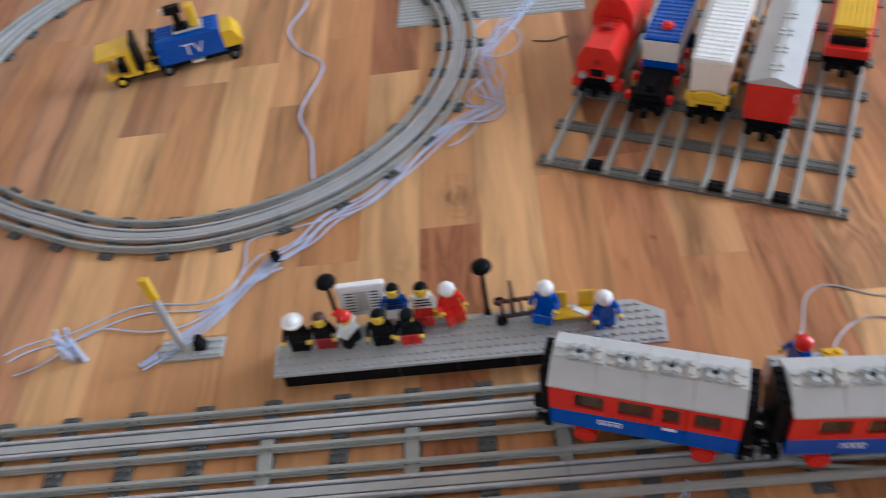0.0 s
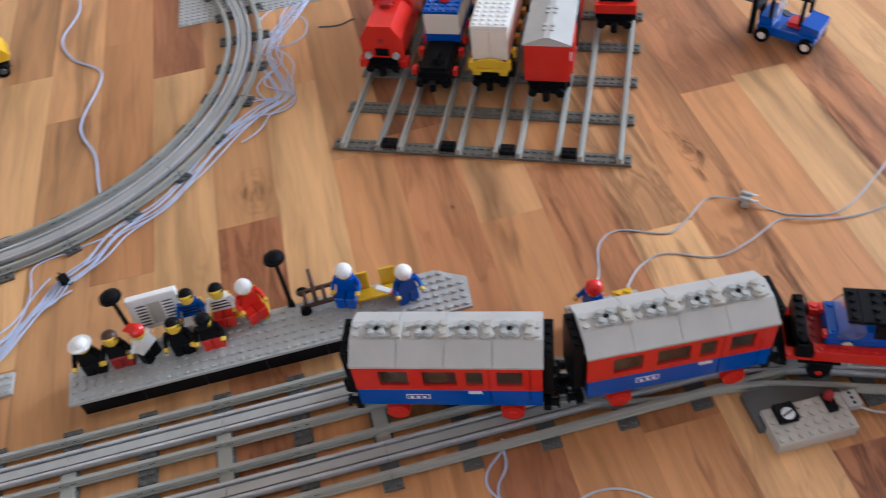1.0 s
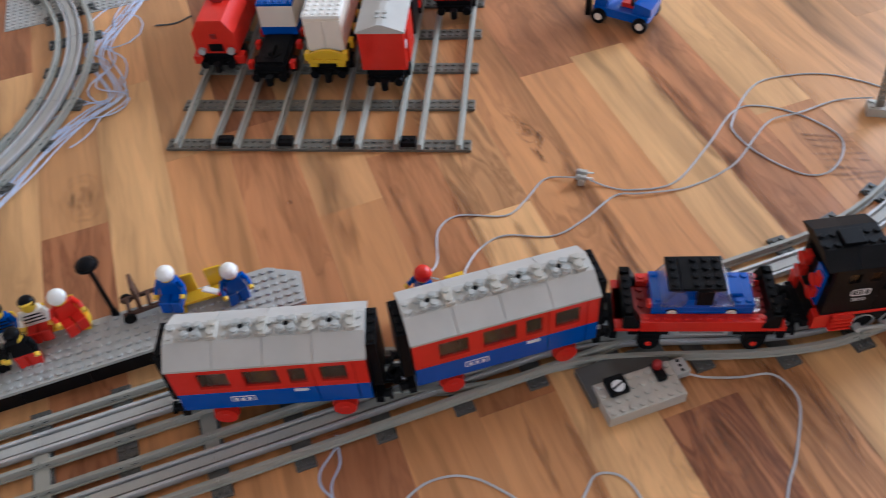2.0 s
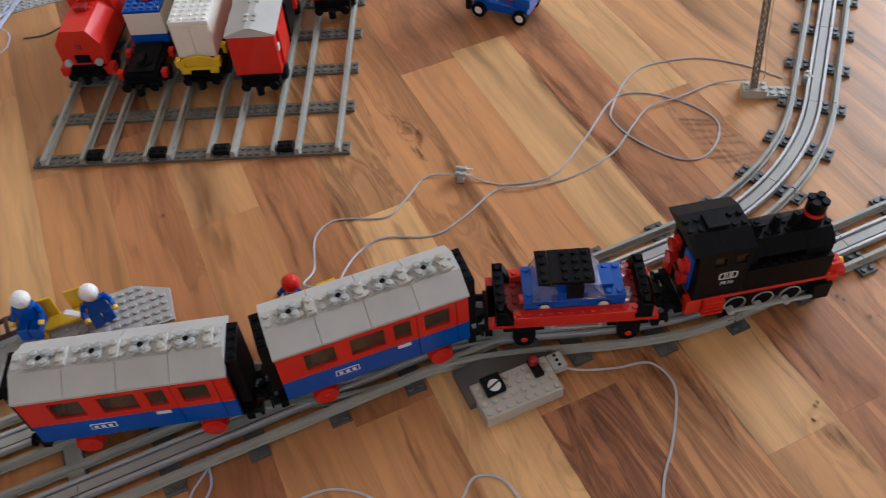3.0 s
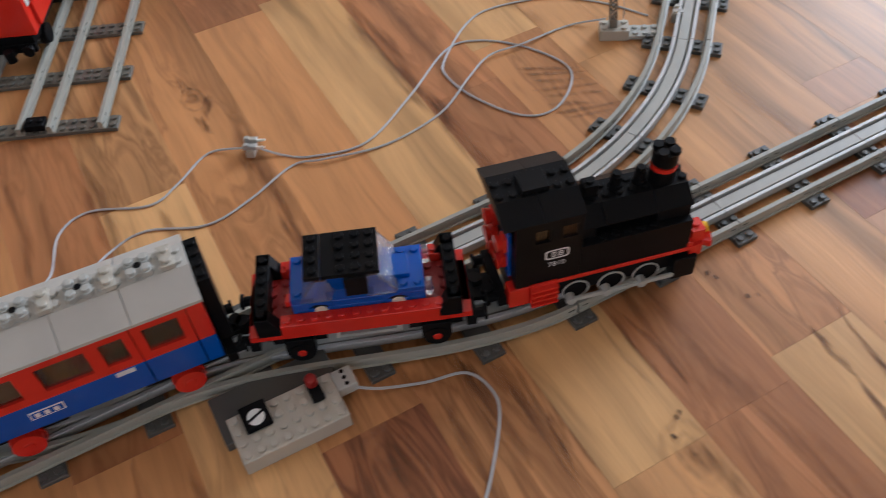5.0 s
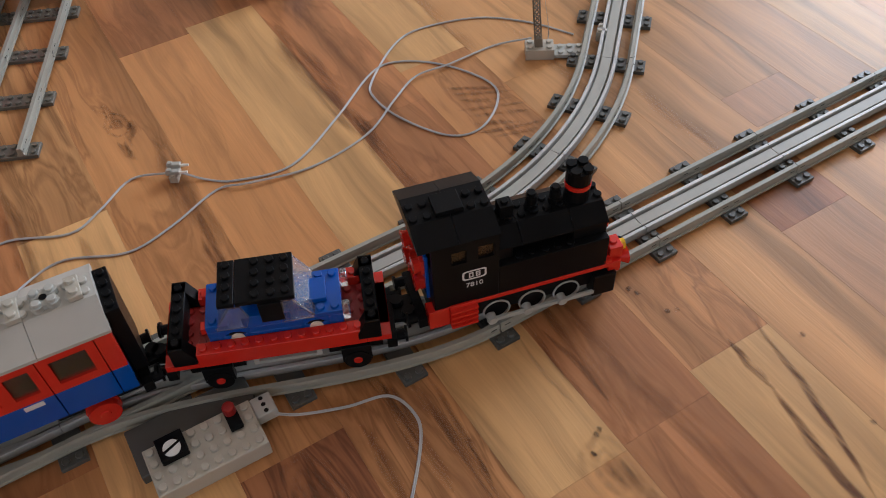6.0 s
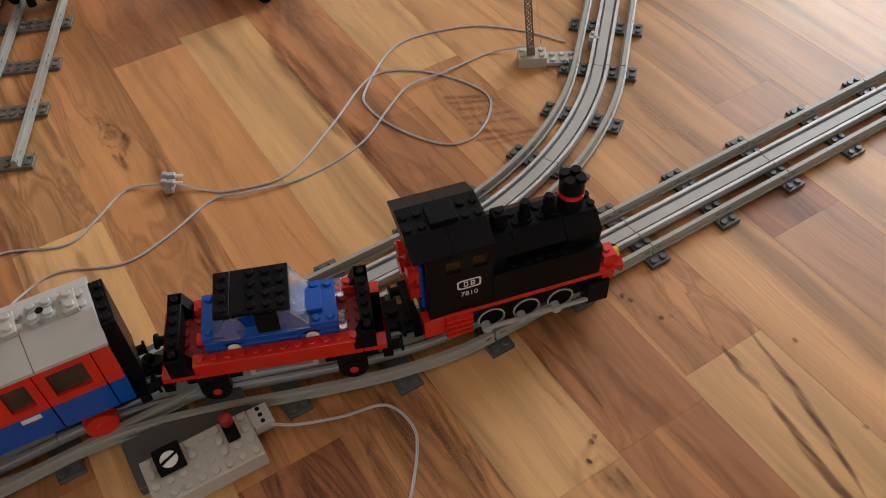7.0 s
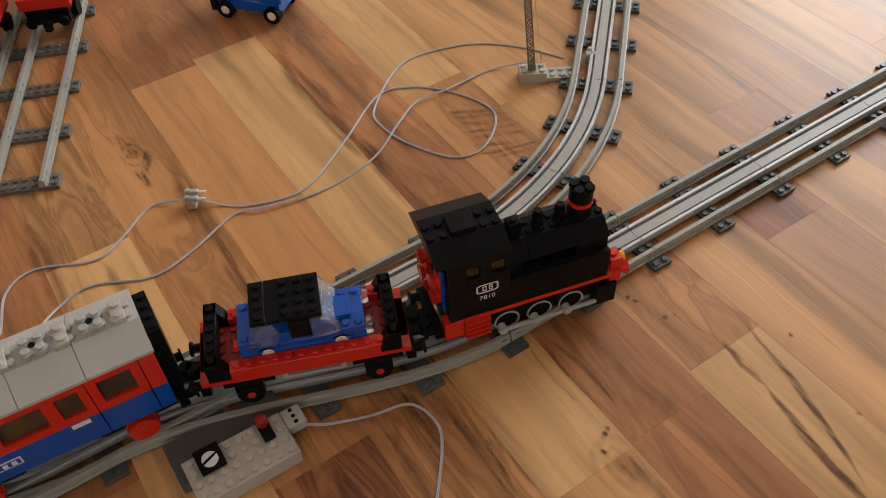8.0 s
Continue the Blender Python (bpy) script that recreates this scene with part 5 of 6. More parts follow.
def cable(label, points, r=0.00065, mat=WIRE, strands=1, spread=0.0022, seed=1):
    """Wire on the floor; points carry x, y and, if given, the height."""
    rnd = random.Random(seed)
    t = thing("wire" if strands == 1 else "wire_bundle", label, "wire", "wires of the toy railway")
    for k in range(strands):
        off = (k - (strands - 1) / 2) * spread
        line = smooth(points)
        ph, am = rnd.uniform(0, 6), 0.0 if strands == 1 else spread * 0.7
        ring, bm, n = None, bmesh.new(), len(TWIN)
        for i, q in enumerate(line):
            d = (line[min(i + 1, len(line) - 1)] - line[max(i - 1, 0)]).normalized()
            s = Vector((-d.y, d.x, 0)).normalized()
            o = off + am * math.sin(ph + i * 0.35)
            z = q.z + r + (0.0008 * k if strands > 1 else 0.0)
            c = Vector((q.x, q.y, z)) + s * o
            now = [bm.verts.new(c + s * (r * o2) + Vector((0, 0, r * h))) for o2, h in TWIN]
            if ring:
                for j in range(n):
                    bm.faces.new([ring[j], ring[(j + 1) % n], now[(j + 1) % n], now[j]])
            else:
                bm.faces.new(now[::-1])
            ring = now
        bm.faces.new(ring)
        for f in bm.faces:
            f.smooth = True
        part("strand", bm, mat, t)
    return t


cable("thin grey wire from the control box to a connector", [(0.170, 0.450, 0.018), (0.163, 0.462, 0.012), (0.175, 0.485), (0.184, 0.521), (0.207, 0.535), (0.249, 0.522), (0.273, 0.536), (0.300, 0.558), (0.328, 0.547, 0.004)])
cable("thin grey wire looping over the floor to the signal", [(0.336, 0.543, 0.004), (0.352, 0.531), (0.372, 0.520), (0.414, 0.517), (0.463, 0.553), (0.511, 0.595), (0.540, 0.596), (0.571, 0.572), (0.592, 0.534), (0.583, 0.508), (0.557, 0.488), (0.532, 0.494), (0.508, 0.530), (0.499, 0.564), (0.506, 0.584), (0.541, 0.621), (0.572, 0.633), (0.624, 0.624), (0.661, 0.596), (0.686, 0.562)])
cable("thin grey wire from the control box to the signal", [(0.193, 0.444, 0.016), (0.196, 0.462, 0.008), (0.216, 0.489), (0.242, 0.498), (0.283, 0.485), (0.317, 0.496), (0.355, 0.517), (0.379, 0.511, 0.002), (0.426, 0.508), (0.477, 0.523), (0.512, 0.550, 0.002), (0.540, 0.570, 0.002), (0.571, 0.572, 0.002), (0.618, 0.580), (0.647, 0.567, 0.006)])
cable("grey wire leaving the control box plug", [(0.336, 0.312, 0.008), (0.350, 0.307, 0.004), (0.377, 0.302), (0.402, 0.298), (0.411, 0.280), (0.407, 0.262), (0.386, 0.229), (0.365, 0.202), (0.340, 0.15), (0.30, 0.05)])
cable("grey wire curling over the floor near the points", [(0.050, 0.20), (0.088, 0.255), (0.112, 0.276), (0.136, 0.280), (0.156, 0.273), (0.173, 0.258), (0.195, 0.235), (0.215, 0.227), (0.229, 0.241), (0.242, 0.253), (0.258, 0.248), (0.266, 0.230), (0.268, 0.19), (0.25, 0.12)])
cable("pale wires passing under the main track", [(0.062, 0.335), (0.055, 0.318), (0.050, 0.300), (0.052, 0.280), (0.045, 0.25), (0.02, 0.19)], mat=BLUEWIRE, strands=2, spread=0.006)
cable("pale blue wire curling inside the loop of track", [(-0.44, 1.20), (-0.408, 1.092), (-0.419, 1.019), (-0.396, 0.968), (-0.352, 0.925), (-0.362, 0.841), (-0.357, 0.807), (-0.336, 0.768), (-0.324, 0.717), (-0.316, 0.690)], mat=BLUEWIRE, r=0.0010)
cable("bundle of pale blue wires along the loop of track", [(-0.085, 1.05), (-0.110, 0.985), (-0.140, 0.911), (-0.120, 0.830), (-0.146, 0.800), (-0.189, 0.752), (-0.220, 0.708), (-0.252, 0.661), (-0.290, 0.633), (-0.312, 0.603), (-0.332, 0.581)], mat=BLUEWIRE, strands=6, spread=0.0042, seed=4)
cable("tied bundle of pale blue wires by the platform", [(-0.332, 0.581, 0.001), (-0.346, 0.560), (-0.357, 0.546), (-0.380, 0.500), (-0.413, 0.467), (-0.44, 0.44)], mat=BLUEWIRE, strands=6, spread=0.0030, seed=5)
cable("pale wires straying from the bundle", [(-0.337, 0.575), (-0.372, 0.535), (-0.410, 0.512), (-0.465, 0.497), (-0.510, 0.488), (-0.545, 0.470), (-0.58, 0.440)], mat=BLUEWIRE, strands=3, spread=0.012, seed=6)
cable("single pale wire bending away from the loop", [(-0.296, 0.636), (-0.335, 0.622), (-0.373, 0.606), (-0.369, 0.570), (-0.376, 0.530), (-0.400, 0.505)], mat=BLUEWIRE)
cable("loose curls of pale wire at the loop's outside", [(-0.10, 1.03), (-0.128, 0.99), (-0.120, 0.95), (-0.148, 0.930), (-0.132, 0.89), (-0.140, 0.85), (-0.118, 0.817), (-0.150, 0.80), (-0.185, 0.770)], mat=BLUEWIRE, strands=4, spread=0.014, seed=8)
cable("dark wire end lying by the sidings", [(-0.075, 0.955), (-0.050, 0.952), (-0.030, 0.962)], mat=DARKGREY, r=0.0008)
bm = bmesh.new()
box(bm, -0.005, 0.005, -0.006, 0.006, 0, 0.010, 0.0012)
box(bm, -0.001, 0.001, -0.012, 0.010, 0.008, 0.0095)
tie = tagged(part("cable_tie", bm, BLACK), "black clip binding the wire bundle", "cable tie")
tie.matrix_basis = pose(-0.335, 0.578, 0, 0, 0, 35)
bm = bmesh.new()
for k in range(7):
    a = k * 0.9
    tube(bm, (-0.010 + 0.004 * k, 0.003 * math.sin(a * 2), 0.0), (math.sin(a) * 0.35, math.cos(a) * 0.35, 1), 0.0026, 0.0020, 0.034 + 0.008 * math.sin(a * 3), 6)
coil = tagged(part("wire_coil", bm, BLUEWIRE), "tangle of pale blue wire standing up behind the track", "wire")
coil.matrix_basis = pose(-0.516, 0.452, 0)

bm = bmesh.new()
box(bm, -0.0040, 0.0040, -0.0085, 0.0075, 0.0002, 0.0075, 0.0006)
for y in (-0.0062, 0.0052):
    tube(bm, (0.0, y, 0.0075), (0, 0, 1), 0.0024, 0.0024, 0.0018, 10)
conn = tagged(part("wire_connector", bm, WARMGREY), "small light grey wire connector with pale plugs on the floor", "connector")
conn.matrix_basis = pose(0.3315, 0.5450, 0, 0, 0, -25) @ Matrix.Scale(0.8, 4)
for y, z in ((-0.0040, 0.0076), (0.0030, 0.0100)):
    bm = bmesh.new()
    box(bm, -0.0065, 0.0065, y - 0.0020, y + 0.0032, z, z + 0.0050, 0.0006)
    stud(bm, -0.003, y, z + 0.0050, 10)
    plug_top = part("plug", bm, GREY, conn)
    part("jack", made(tube, (0.0065, y, z + 0.0026), (1, 0, 0.05), 0.0014, 0.0012, 0.0075, 10), WHITE, plug_top, "white pin")

# ---- signals ----
def lattice_signal(m):
    t = thing("lattice_signal", "grey toy signal mast on a light grey base by the curve", "toy signal", m=m)
    bm = bmesh.new()
    box(bm, -0.012, 0.012, -0.008, 0.008, 0, 0.0096)
    studs(bm, (-1.0, 1.0), (-0.5, 0.5), 0.0096)
    part("base_brick", bm, WARMGREY, t)
    bm = bmesh.new()
    box(bm, 0.0122, 0.040, -0.008, 0.008, 0.0012, 0.0044)
    studs(bm, (2.2, 3.2, 4.2), (-0.5, 0.5), 0.0044)
    part("base_plate", bm, GREY, t)
    mast = part("mast_foot", made(box, -0.0034, 0.0034, -0.0034, 0.0034, 0.0096, 0.018), MASTGREY, t)
    for sx in (-1, 1):
        for sy in (-1, 1):
            part("mast_post", made(box, sx * 0.0026 - 0.0006, sx * 0.0026 + 0.0006, sy * 0.0026 - 0.0006, sy * 0.0026 + 0.0006, 0.018, 0.128), MASTGREY, mast)
    z = 0.018
    while z < 0.124:
        bm = bmesh.new()
        for s in (-1, 1):
            prism(bm, [(-0.0026, z), (-0.0026, z + 0.0016), (0.0026, z + 0.0080), (0.0026, z + 0.0064)], "y", s * 0.0024, s * 0.0032)
            prism(bm, [(0.0026, z), (0.0026, z + 0.0016), (-0.0026, z + 0.0080), (-0.0026, z + 0.0064)], "x", s * 0.0024, s * 0.0032)
            prism(bm, [(0.0026, z), (0.0026, z + 0.0016), (-0.0026, z + 0.0080), (-0.0026, z + 0.0064)], "y", s * 0.0022, s * 0.0030)
        part("lattice_brace", bm, MASTGREY, mast)
        z += 0.0080
    mast.matrix_basis = pose(0, 0, 0, 0, -5, 0)
    head = part("signal_head", made(box, -0.0062, 0.0062, -0.0062, -0.0030, 0.118, 0.140, 0.0006), BLACK, mast)
    part("signal_plate", made(box, -0.0052, 0.0052, -0.0068, -0.0060, 0.120, 0.126), WHITE, head)
    return t


lattice_signal(pose(0.646, 0.5515, 0, 0, 0, -25))
cable("thin wire climbing the signal mast", [(0.651, 0.5525, 0.0), (0.6535, 0.5505, 0.020), (0.6480, 0.5525, 0.060), (0.6430, 0.5540, 0.110)], r=0.0007)
contact = thing("rail_contact", "small grey contact clipped beside the conductor rail", "rail contact", m=pose(0.7035, 0.5480, 0, 0, 0, 50))
for x in (-0.0060, 0.0020):
    bm = bmesh.new()
    box(bm, x, x + 0.0044, -0.0026, 0.0026, 0.0, 0.0095, 0.0005)
    tube(bm, (x + 0.0022, 0, 0.0095), (0, 0, 1), 0.0018, 0.0018, 0.0018, 10)
    part("contact_block", bm, WARMGREY, contact)
part("contact_spring", made(box, -0.0020, 0.0022, -0.0060, 0.0028, 0.0086, 0.0094, 0.0002), METAL, contact, "thin metal tongue")


def semaphore(m):
    t = thing("semaphore_signal", "grey toy signal pole with a yellow head behind the tracks", "toy signal", m=m)
    bm = bmesh.new()
    box(bm, -0.024, 0.040, -0.012, 0.012, 0, PL)
    studs(bm, [-2.5, -1.5, 1.5, 2.5, 3.5, 4.5], (-1, 0, 1), PL)
    part("base_plate", bm, GREY, t)
    bm = bmesh.new()
    box(bm, -0.0032, 0.0032, -0.0022, 0.0022, PL, 0.084)
    for k in range(11):
        box(bm, -0.0012, 0.0012, -0.0026, -0.0020, 0.008 + k * 0.006, 0.0105 + k * 0.006)
    part("pole", bm, GREY, t)
    part("signal_arm", made(box, -0.0046, 0.0046, -0.0030, 0.0030, 0.0800, 0.1085, 0.0008), YELLOW, t, "yellow head")
    bm = bmesh.new()
    prism(bm, [(0.012, PL + 0.0018), (0.024, PL + 0.0018), (0.021, 0.018), (0.015, 0.018)], "y", -0.005, 0.005)
    part("lever", bm, BLACK, t)
    return t


semaphore(pose(-0.402, 0.461, 0, 0, 0, 6))


# ---- stock on the sidings ----
def siding_pose(track, s):
    p = siding_spot(track, s)
    return at_pose(p, SIDE_TURN - 90)


def chassis(t, length, wide=0.020):
    part("underframe", made(box, -length, 0, -wide, wide, 0.0235, BASE), BLACK, t)
    for x in (-0.024, -length + 0.024):
        for y in (-0.0235, 0.0235):
            wheel(t, x, y, 0.0190, 0.0088, BLACK, None)
    coupler(t, -0.001, 1)


def red_engine():
    t = thing("red_toy_engine", "red toy diesel engine with black front plate on the siding", "toy train", "stock on the sidings", m=siding_pose(0, 0.124))
    chassis(t, 0.160)
    bm = bmesh.new()
    prism(bm, [(-0.0240, BASE), (0.0240, BASE), (0.0240, 0.058), (0.0140, 0.074), (-0.0140, 0.074), (-0.0240, 0.058)], "x", -0.062, -0.0005)
    studs(bm, (-7.2, -6.2, -5.2), (-1, 0, 1), 0.074)
    part("bonnet", bm, RED, t)
    bm = bmesh.new()
    prism(bm, [(-0.0240, BASE), (0.0240, BASE), (0.0240, 0.078), (0.0150, 0.098), (-0.0150, 0.098), (-0.0240, 0.078)], "x", -0.110, -0.063)
    studs(bm, (-12.5, -11.5, -10.5, -9.5), (-1, 0, 1), 0.098)
    part("cab", bm, RED, t)
    part("rear_bonnet", made(box, -0.160, -0.111, -0.0240, 0.0240, BASE, 0.070), RED, t)
    part("nameplate", made(box, -0.0005, 0.0012, -0.0080, 0.0080, 0.036, 0.045), BLACK, t, "black front plate")
    for y in (-0.0165, 0.0165):
        part("headlamp", made(tube, (0, y, 0.037), (1, 0, 0), 0.0040, 0.0040, 0.0040, 14), GREY, t, "silvery lamp")
    for y in (-1, 1):
        part("front_guard", made(box, -0.010, 0.002, y * 0.0180, y * 0.0290, 0.020, 0.030), RED, t)
    part("badge", made(box, 0.0, 0.0010, -0.0030, 0.0030, 0.052, 0.058), DRED, t)
    part("roof_horn", made(box, -0.046, -0.036, -0.006, 0.006, 0.074, 0.079), DRED, t)


def container_wagon():
    t = thing("toy_container_wagon", "black toy wagon carrying a white and blue studded box", "toy train", "stock on the sidings", m=siding_pose(1, 0.100))
    chassis(t, 0.165, 0.018)
    bm = bmesh.new()
    box(bm, -0.055, -0.004, -0.0150, 0.0150, BASE + 0.0002, 0.0355)
    tube(bm, (-0.020, 0, 0.0355), (0, 0, 1), 0.0100, 0.0100, 0.0012, 18)
    box(bm, -0.0290, -0.0120, -0.0030, 0.0030, 0.0367, 0.0420)
    part("open_deck", bm, BLACK, t)
    bm = bmesh.new()
    box(bm, -0.160, -0.058, -0.0205, 0.0205, BASE + 0.0002, 0.0425)
    part("load_base", bm, BLUE, t)
    part("load_side", made(box, -0.160, -0.0585, -0.0202, 0.0202, 0.0427, 0.0690), CREAM, t, "white box side")
    bm = bmesh.new()
    box(bm, -0.160, -0.0583, -0.0204, 0.0204, 0.0692, 0.0724)
    studs(bm, [-7.8 - k for k in range(12)], (-2, -1, 0, 1, 2), 0.0724, 8)
    part("load_lid", bm, BLUE, t, "blue studded lid")
    bm = bmesh.new()
    tube(bm, (-0.082, 0.002, 0.0738), (0, 0, 1), 0.0072, 0.0066, 0.0040, 12)
    ball(bm, (-0.082, 0.002, 0.0778), 0.0050, 0.5)
    part("load_knob", bm, RED, t)
    for x in (-0.010, -0.046, -0.070, -0.100):
        for y in (-1, 1):
            part("side_lamp", made(box, x - 0.004, x + 0.004, y * 0.0205, y * 0.0265, 0.0240, 0.0325), RED, t, "red side block")


def white_van():
    t = thing("white_toy_van", "long cream toy wagon with studded roof and yellow front grille", "toy train", "stock on the sidings", m=siding_pose(2, 0.106))
    chassis(t, 0.175)
    bm = bmesh.new()
    box(bm, -0.172, -0.0045, -0.0203, 0.0203, 0.0450, 0.0850)
    part("body", bm, CREAM, t)
    part("front_door", made(box, -0.0044, -0.0030, -0.0195, -0.0004, 0.0460, 0.0830), CREAM, t)
    part("front_door", made(box, -0.0044, -0.0030, 0.0004, 0.0195, 0.0460, 0.0830), CREAM, t)
    bm = bmesh.new()
    box(bm, -0.172, -0.0040, -0.0206, 0.0206, 0.0852, 0.0882)
    studs(bm, [-1.1 - k for k in range(20)], (-2, -1, 0, 1, 2), 0.0882, 8)
    part("roof", bm, WHITE, t, "white studded roof")
    part("sill", made(box, -0.172, -0.001, -0.0225, 0.0225, BASE + 0.0002, 0.0448), BLACK, t)
    bm = bmesh.new()
    arch = [(0.0190 * math.cos(math.pi * k / 12), 0.0420 + 0.0085 * math.sin(math.pi * k / 12)) for k in range(13)]
    inner = [(0.0150 * math.cos(math.pi * k / 12), 0.0420 + 0.0050 * math.sin(math.pi * k / 12)) for k in range(13)]
    prism(bm, [(0.0190, 0.0380), *arch, (-0.0190, 0.0380), (-0.0150, 0.0380), *inner[::-1], (0.0150, 0.0380)], "x", 0.0, 0.0035)
    box(bm, 0.0, 0.0040, -0.0205, 0.0205, 0.0345, 0.0382)
    for y in (-0.0150, 0.0150):
        box(bm, 0.0, 0.0042, y - 0.0045, y + 0.0045, 0.0300, 0.0346)
    for y in (-0.0205, 0.0205):
        box(bm, -0.004, 0.0042, y - 0.0030, y + 0.0030, 0.0382, 0.0470)
    box(bm, 0.0, 0.0018, -0.0145, 0.0145, 0.0384, 0.0460)
    part("grille", bm, YELLOW, t, "yellow front grille")
    for k in range(6):
        part("side_post", made(box, -0.026 - k * 0.026, -0.018 - k * 0.026, 0.0206, 0.0262, 0.0380, 0.0480), ORANGE if k else YELLOW, t, "ochre side block")


def red_van():
    t = thing("red_toy_van", "red toy goods van with grey ridged roof on the siding", "toy train", "stock on the sidings", m=siding_pose(3, 0.092))
    chassis(t, 0.165)
    bm = bmesh.new()
    box(bm, -0.160, -0.0005, -0.0240, 0.0240, BASE + 0.0002, 0.0790)
    part("body", bm, RED, t)
    bm = bmesh.new()
    prism(bm, [(-0.0258, 0.0792), (0.0258, 0.0792), (0.0258, 0.0808), (0.0030, 0.0895), (-0.0030, 0.0895), (-0.0258, 0.0808)], "x", -0.161, 0.0010)
    for k in range(4):
        for j in range(2):
            for y in (-0.5, 0.5):
                stud(bm, -0.014 - k * 0.032 - j * ST, y * ST, 0.0890, 10)
    part("roof", bm, ROOFGREY, t, "grey ridged roof with pairs of studs")
    for x in (-0.030, -0.080, -0.130):
        part("door_rail", made(box, x - 0.018, x + 0.018, 0.0242, 0.0268, 0.0350, 0.0760), BLACK if x == -0.080 else RED, t)
    part("side_plate", made(box, -0.016, -0.006, 0.0242, 0.0250, 0.0560, 0.0640), PAPER, t, "white side label")


def load_wagon():
    t = thing("toy_load_wagon", "red toy wagon with a ribbed ochre load and black ends", "toy train", "stock on the sidings", m=siding_pose(4, 0.222))
    chassis(t, 0.150)
    part("body", made(box, -0.148, 0.0, -0.0240, 0.0240, BASE + 0.0002, 0.0440), RED, t)
    bm = bmesh.new()
    box(bm, -0.016, -0.008, -0.0200, 0.0200, 0.0442, 0.0500)
    studs(bm, (-1.5,), (-2, -1, 0, 1, 2), 0.0500, 10)
    part("front_bar", bm, BLACK, t)
    bm = bmesh.new()
    for k in range(7):
        y = -0.0168 + 0.0056 * k
        tube(bm, (-0.130, y, 0.0475), (1, 0, 0), 0.0027, 0.0027, 0.112, 10)
        tube(bm, (-0.130, y, 0.0530), (1, 0, 0), 0.0027, 0.0027, 0.112, 10)
    part("pipes", bm, ORANGE, t, "ochre round bars")
    bm = bmesh.new()
    for k in range(7):
        y = -0.0168 + 0.0056 * k
        tube(bm, (-0.1290, y, 0.0585), (1, 0, 0), 0.0027, 0.0027, 0.108, 10)
    part("top_pipes", bm, YELLOW, t, "yellow round bars")


red_engine()
container_wagon()
white_van()
red_van()
load_wagon()


# ---- vehicles on the floor ----
def round_wheel(t, x, y, r=0.0088, wide=0.007, cap=CREAM):
    s = 1 if y > 0 else -1
    w = part("wheel", made(tube, (x, y - s * wide / 2, r), (0, s, 0), r, r * 0.95, wide, 18), BLACK, t)
    part("hubcap", made(tube, (x, y + s * wide / 2, r), (0, s, 0), r * 0.5, r * 0.42, 0.0008, 14), cap, w, "pale hub")


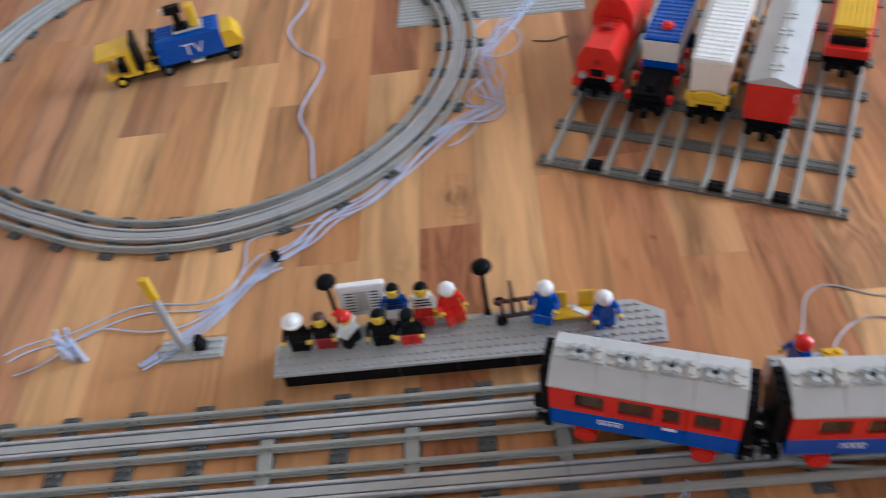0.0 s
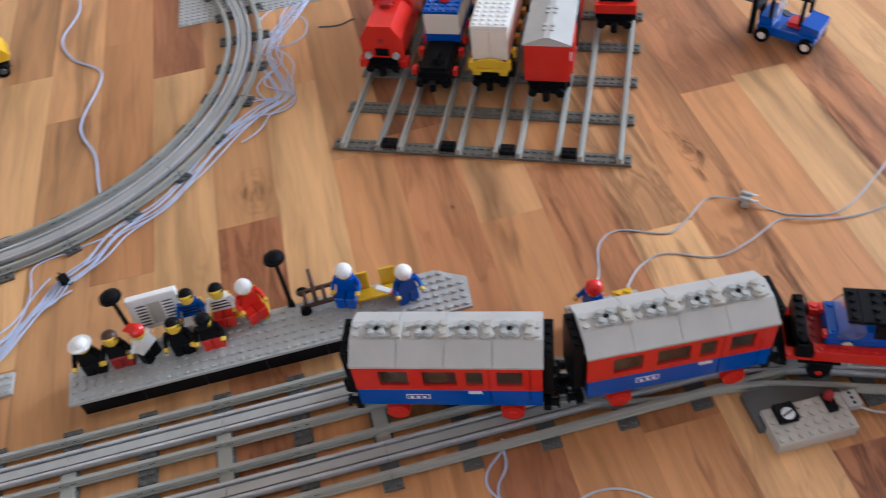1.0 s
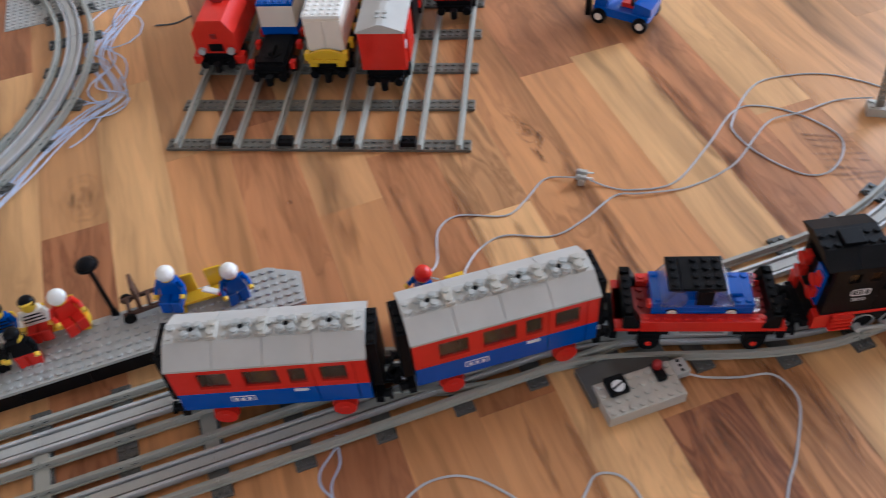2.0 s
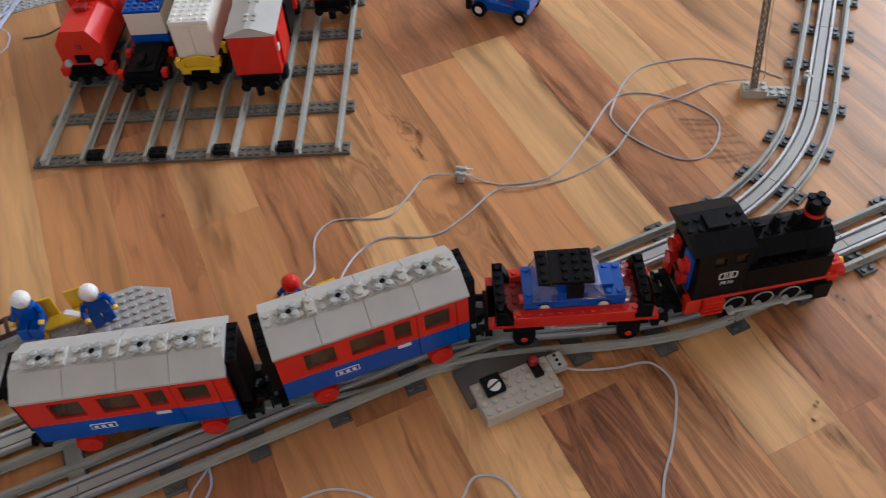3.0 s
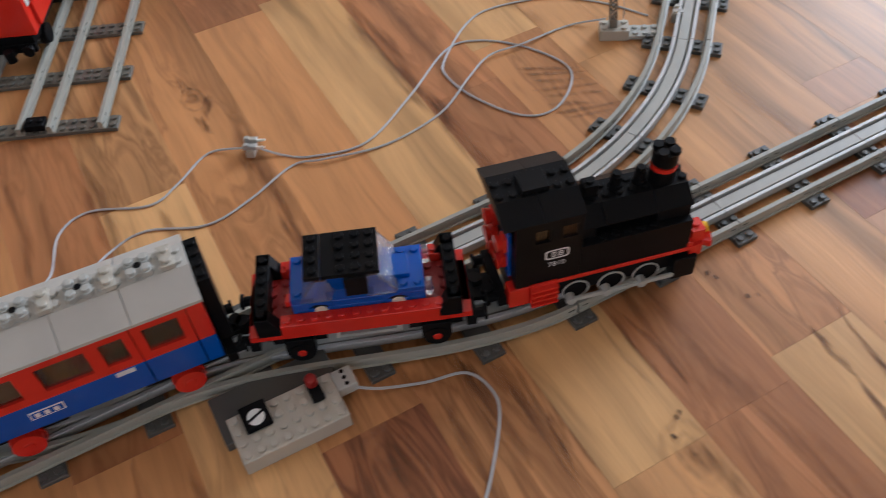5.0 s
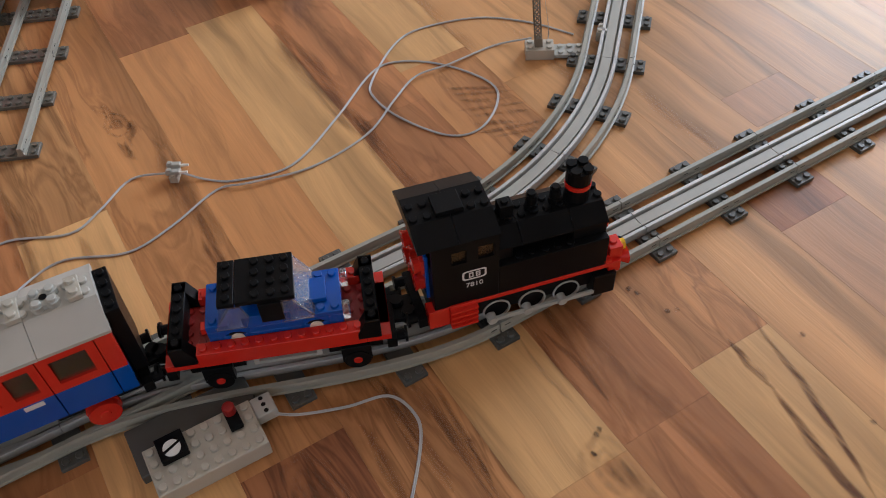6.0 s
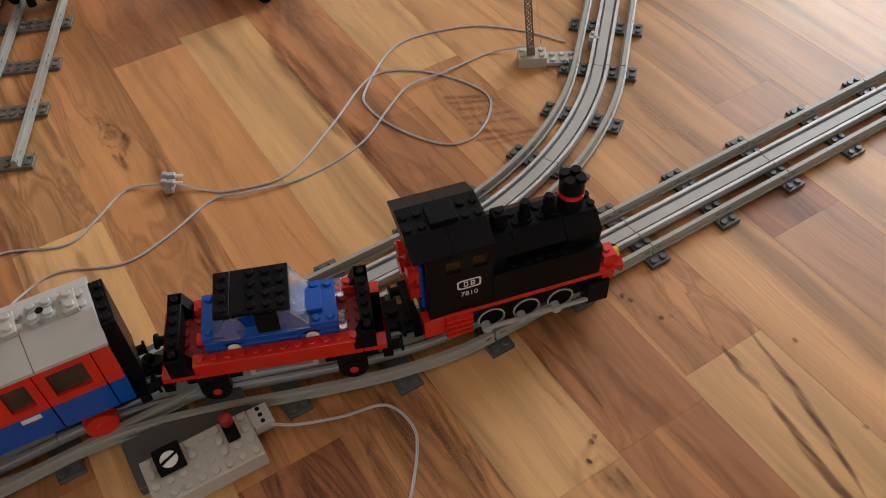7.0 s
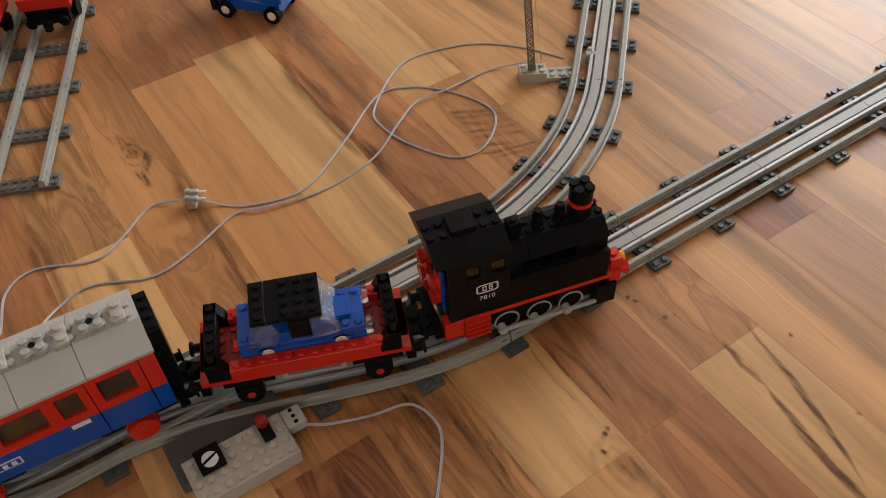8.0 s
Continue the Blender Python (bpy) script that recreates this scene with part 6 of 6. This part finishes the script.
def broadcast_truck(m):
    """x along its length, rear to the right."""
    t = thing("broadcast_truck", "blue and yellow toy television truck on the floor", "toy truck", m=m)
    part("chassis", made(box, -0.112, 0.062, -0.012, 0.012, 0.006, 0.0125), BLACK, t)
    bm = bmesh.new()
    box(bm, -0.046, 0.042, -0.020, 0.020, 0.0160, 0.0480)
    box(bm, -0.046, -0.034, -0.0208, 0.0208, 0.0127, 0.0400)
    part("box_body", bm, BLUE, t, "blue box body")
    part("front_block", made(box, -0.0535, -0.0465, -0.019, 0.019, 0.034, 0.0545), BLACK, t)
    bm = bmesh.new()
    box(bm, -0.044, 0.042, -0.0202, 0.0202, 0.0482, 0.0512)
    studs(bm, [-5 + k for k in range(10)], (-2, -1, 0, 1, 2), 0.0512, 8)
    part("box_roof", bm, BLUE, t, "blue studded roof")
    words("letters", "TV", 0.0240, PAPER, t, pose(0.002, -0.0203, 0.031, 90, 0, 0), "white letters")
    bm = bmesh.new()
    prism(bm, [(0.0425, 0.0200), (0.066, 0.0200), (0.066, 0.030), (0.058, 0.044), (0.0425, 0.044)], "y", -0.019, 0.019)
    box(bm, 0.0600, 0.0685, -0.017, 0.017, 0.0235, 0.0268)
    part("rear_box", bm, YELLOW, t, "yellow rear end")
    bm = bmesh.new()
    box(bm, -0.120, -0.092, -0.020, 0.020, 0.0127, 0.0172)
    box(bm, -0.120, -0.113, -0.020, 0.020, 0.0172, 0.0240)
    studs(bm, (-13.4, -12.4), (-2, 2), 0.0172, 8)
    part("cab_base", bm, YELLOW, t)
    bm = bmesh.new()
    box(bm, -0.088, -0.080, -0.020, -0.012, 0.0172, 0.0470)
    box(bm, -0.088, -0.080, 0.012, 0.020, 0.0172, 0.0470)
    box(bm, -0.092, -0.074, -0.020, 0.020, 0.0127, 0.0171)
    part("cab_pillar", bm, YELLOW, t)
    bm = bmesh.new()
    prism(bm, [(-0.126, 0.0440), (-0.0775, 0.0472), (-0.0775, 0.0520), (-0.126, 0.0488)], "y", -0.020, 0.020)
    part("cab_roof", bm, YELLOW, t, "yellow tilted cab roof")
    part("cab_back", made(box, -0.077, -0.071, -0.018, 0.018, 0.0127, 0.0600), BLACK, t)
    part("windscreen", made(box, -0.1195, -0.1180, -0.019, 0.019, 0.0242, 0.0440), CLEAR, t, "clear windscreen")
    part("seat_block", made(box, -0.104, -0.092, -0.012, 0.012, 0.0172, 0.0300), BLACK, t)
    for s in (-1, 1):
        part("mudguard", made(box, -0.068, -0.052, s * 0.012, s * 0.021, 0.0130, 0.0170), YELLOW, t, "yellow mudguard")
        part("side_lamp", made(tube, (-0.062, s * 0.013, 0.0215), (0, s, 0), 0.0045, 0.0045, 0.005, 12), YELLOW, t, "yellow round fitting")
        part("step", made(box, -0.006, 0.010, s * 0.012, s * 0.0185, 0.0085, 0.0120), CREAM, t, "pale step")
    for x in (-0.104, -0.040, 0.052):
        for y in (-0.018, 0.018):
            round_wheel(t, x, y, 0.0088, 0.007, YELLOW if x < -0.1 else DARKGREY)
    bm = bmesh.new()
    box(bm, -0.016, 0.004, -0.008, 0.008, 0.0530, 0.0590)
    box(bm, -0.012, -0.002, -0.004, 0.004, 0.0590, 0.078)
    part("camera_mount", bm, BLACK, t)
    part("camera_plate", made(box, -0.018, 0.022, -0.012, 0.012, 0.0529, 0.0548), GREY, t, "light grey plate")
    bm = bmesh.new()
    box(bm, 0.007, 0.018, -0.007, 0.007, 0.0550, 0.086, 0.0015)
    part("operator_seat", bm, YELLOW, t, "yellow seat back")
    part("camera_head", made(box, -0.020, 0.002, -0.005, 0.005, 0.078, 0.088), BLACK, t)
    part("camera_lens", made(tube, (-0.020, 0, 0.083), (-1, 0, 0), 0.0035, 0.0035, 0.006, 12), CREAM, t)


broadcast_truck(pose(-0.536, 0.955, 0, 0, 0, 20))


def forklift(m):
    """x ahead to the mast."""
    t = thing("toy_forklift", "blue toy forklift with black mast standing on the floor", "toy vehicle", m=m)
    bm = bmesh.new()
    box(bm, -0.032, 0.034, -0.0185, 0.0185, 0.0095, 0.0200)
    prism(bm, [(-0.034, 0.0200), (-0.012, 0.0200), (-0.014, 0.0330), (-0.034, 0.0300)], "y", -0.0160, 0.0160)
    box(bm, 0.018, 0.034, -0.0160, 0.0160, 0.0200, 0.0300)
    part("body", bm, BLUE, t)
    part("seat", made(box, -0.010, 0.004, -0.008, 0.008, 0.0202, 0.0260), RED, t)
    for x in (-0.024, 0.026):
        for y in (-0.0190, 0.0190):
            round_wheel(t, x, y, 0.0092)
    for y in (-0.0150, 0.0150):
        part("mast_rail", made(box, 0.0380, 0.0440, y - 0.003, y + 0.003, 0.004, 0.095), BLACK, t)
        part("fork", made(box, 0.0442, 0.084, y * 0.6 - 0.003, y * 0.6 + 0.003, 0.040, 0.0425), DARKGREY, t)
        part("roof_post", made(box, -0.014, -0.010, y - 0.002, y + 0.002, 0.0300, 0.0620), BLACK, t)
        part("roof_post", made(box, 0.020, 0.024, y - 0.002, y + 0.002, 0.0300, 0.0620), BLACK, t)
    part("mast_bar", made(box, 0.0385, 0.0435, -0.0118, 0.0118, 0.085, 0.093), BLACK, t)
    part("mast_bar", made(box, 0.0385, 0.0435, -0.0118, 0.0118, 0.030, 0.040), BLACK, t)
    part("guard_roof", made(box, -0.018, 0.026, -0.0180, 0.0180, 0.0622, 0.0654), BLACK, t)
    part("beacon", made(tube, (0.004, 0, 0.0654), (0, 0, 1), 0.0040, 0.0036, 0.0070, 12), YELLOW, t, "yellow beacon")
    part("windscreen", made(box, 0.0150, 0.0165, -0.0140, 0.0140, 0.0302, 0.0500), CLEAR, t, "clear windscreen")
    part("steering_wheel", made(tube, (0.010, 0, 0.0300), (-0.4, 0, 1), 0.0050, 0.0050, 0.0012, 14), BLACK, t)


fd = Vector((-0.72, 0.69)).normalized()
fp = Vector((0.4535, 0.7685)) + Vector((fd.y, -fd.x)) * 0.0225
forklift(pose(fp.x, fp.y, 0, 0, 0, math.degrees(math.atan2(fd.y, fd.x))))


def base_plate_big(m):
    bm = bmesh.new()
    box(bm, 0, 0.256, 0, 0.128, 0, 0.0016)
    for i in range(32):
        for j in range(16):
            stud(bm, 0.004 + i * ST, 0.004 + j * ST, 0.0016, 6)
    ob = tagged(part("base_plate", bm, GREY), "light grey studded base plate under the loop of track", "base plate")
    ob.matrix_basis = m


base_plate_big(pose(-0.262, 1.005, -0.0006, 0, 0, 4))


def tail_wagon(m):
    t = thing("black_toy_wagon", "black toy wagon standing on the far loop", "toy train", "stock on the loop", m=m)
    chassis(t, 0.100)
    part("body", made(box, -0.099, 0.0, -0.022, 0.022, BASE + 0.0002, 0.052), BLACK, t)
    bm = bmesh.new()
    box(bm, -0.080, -0.010, -0.018, 0.018, 0.0522, 0.066)
    studs(bm, [-9 + k for k in range(8)], (-1, 0, 1), 0.066, 8)
    part("load", bm, DARKGREY, t)


aw = 270 + 4 - 40
pw = LOOP + SHIFT + RADIUS * Vector((math.cos(radians(aw)), math.sin(radians(aw))))
tail_wagon(at_pose(pw, aw + 90 - 8))
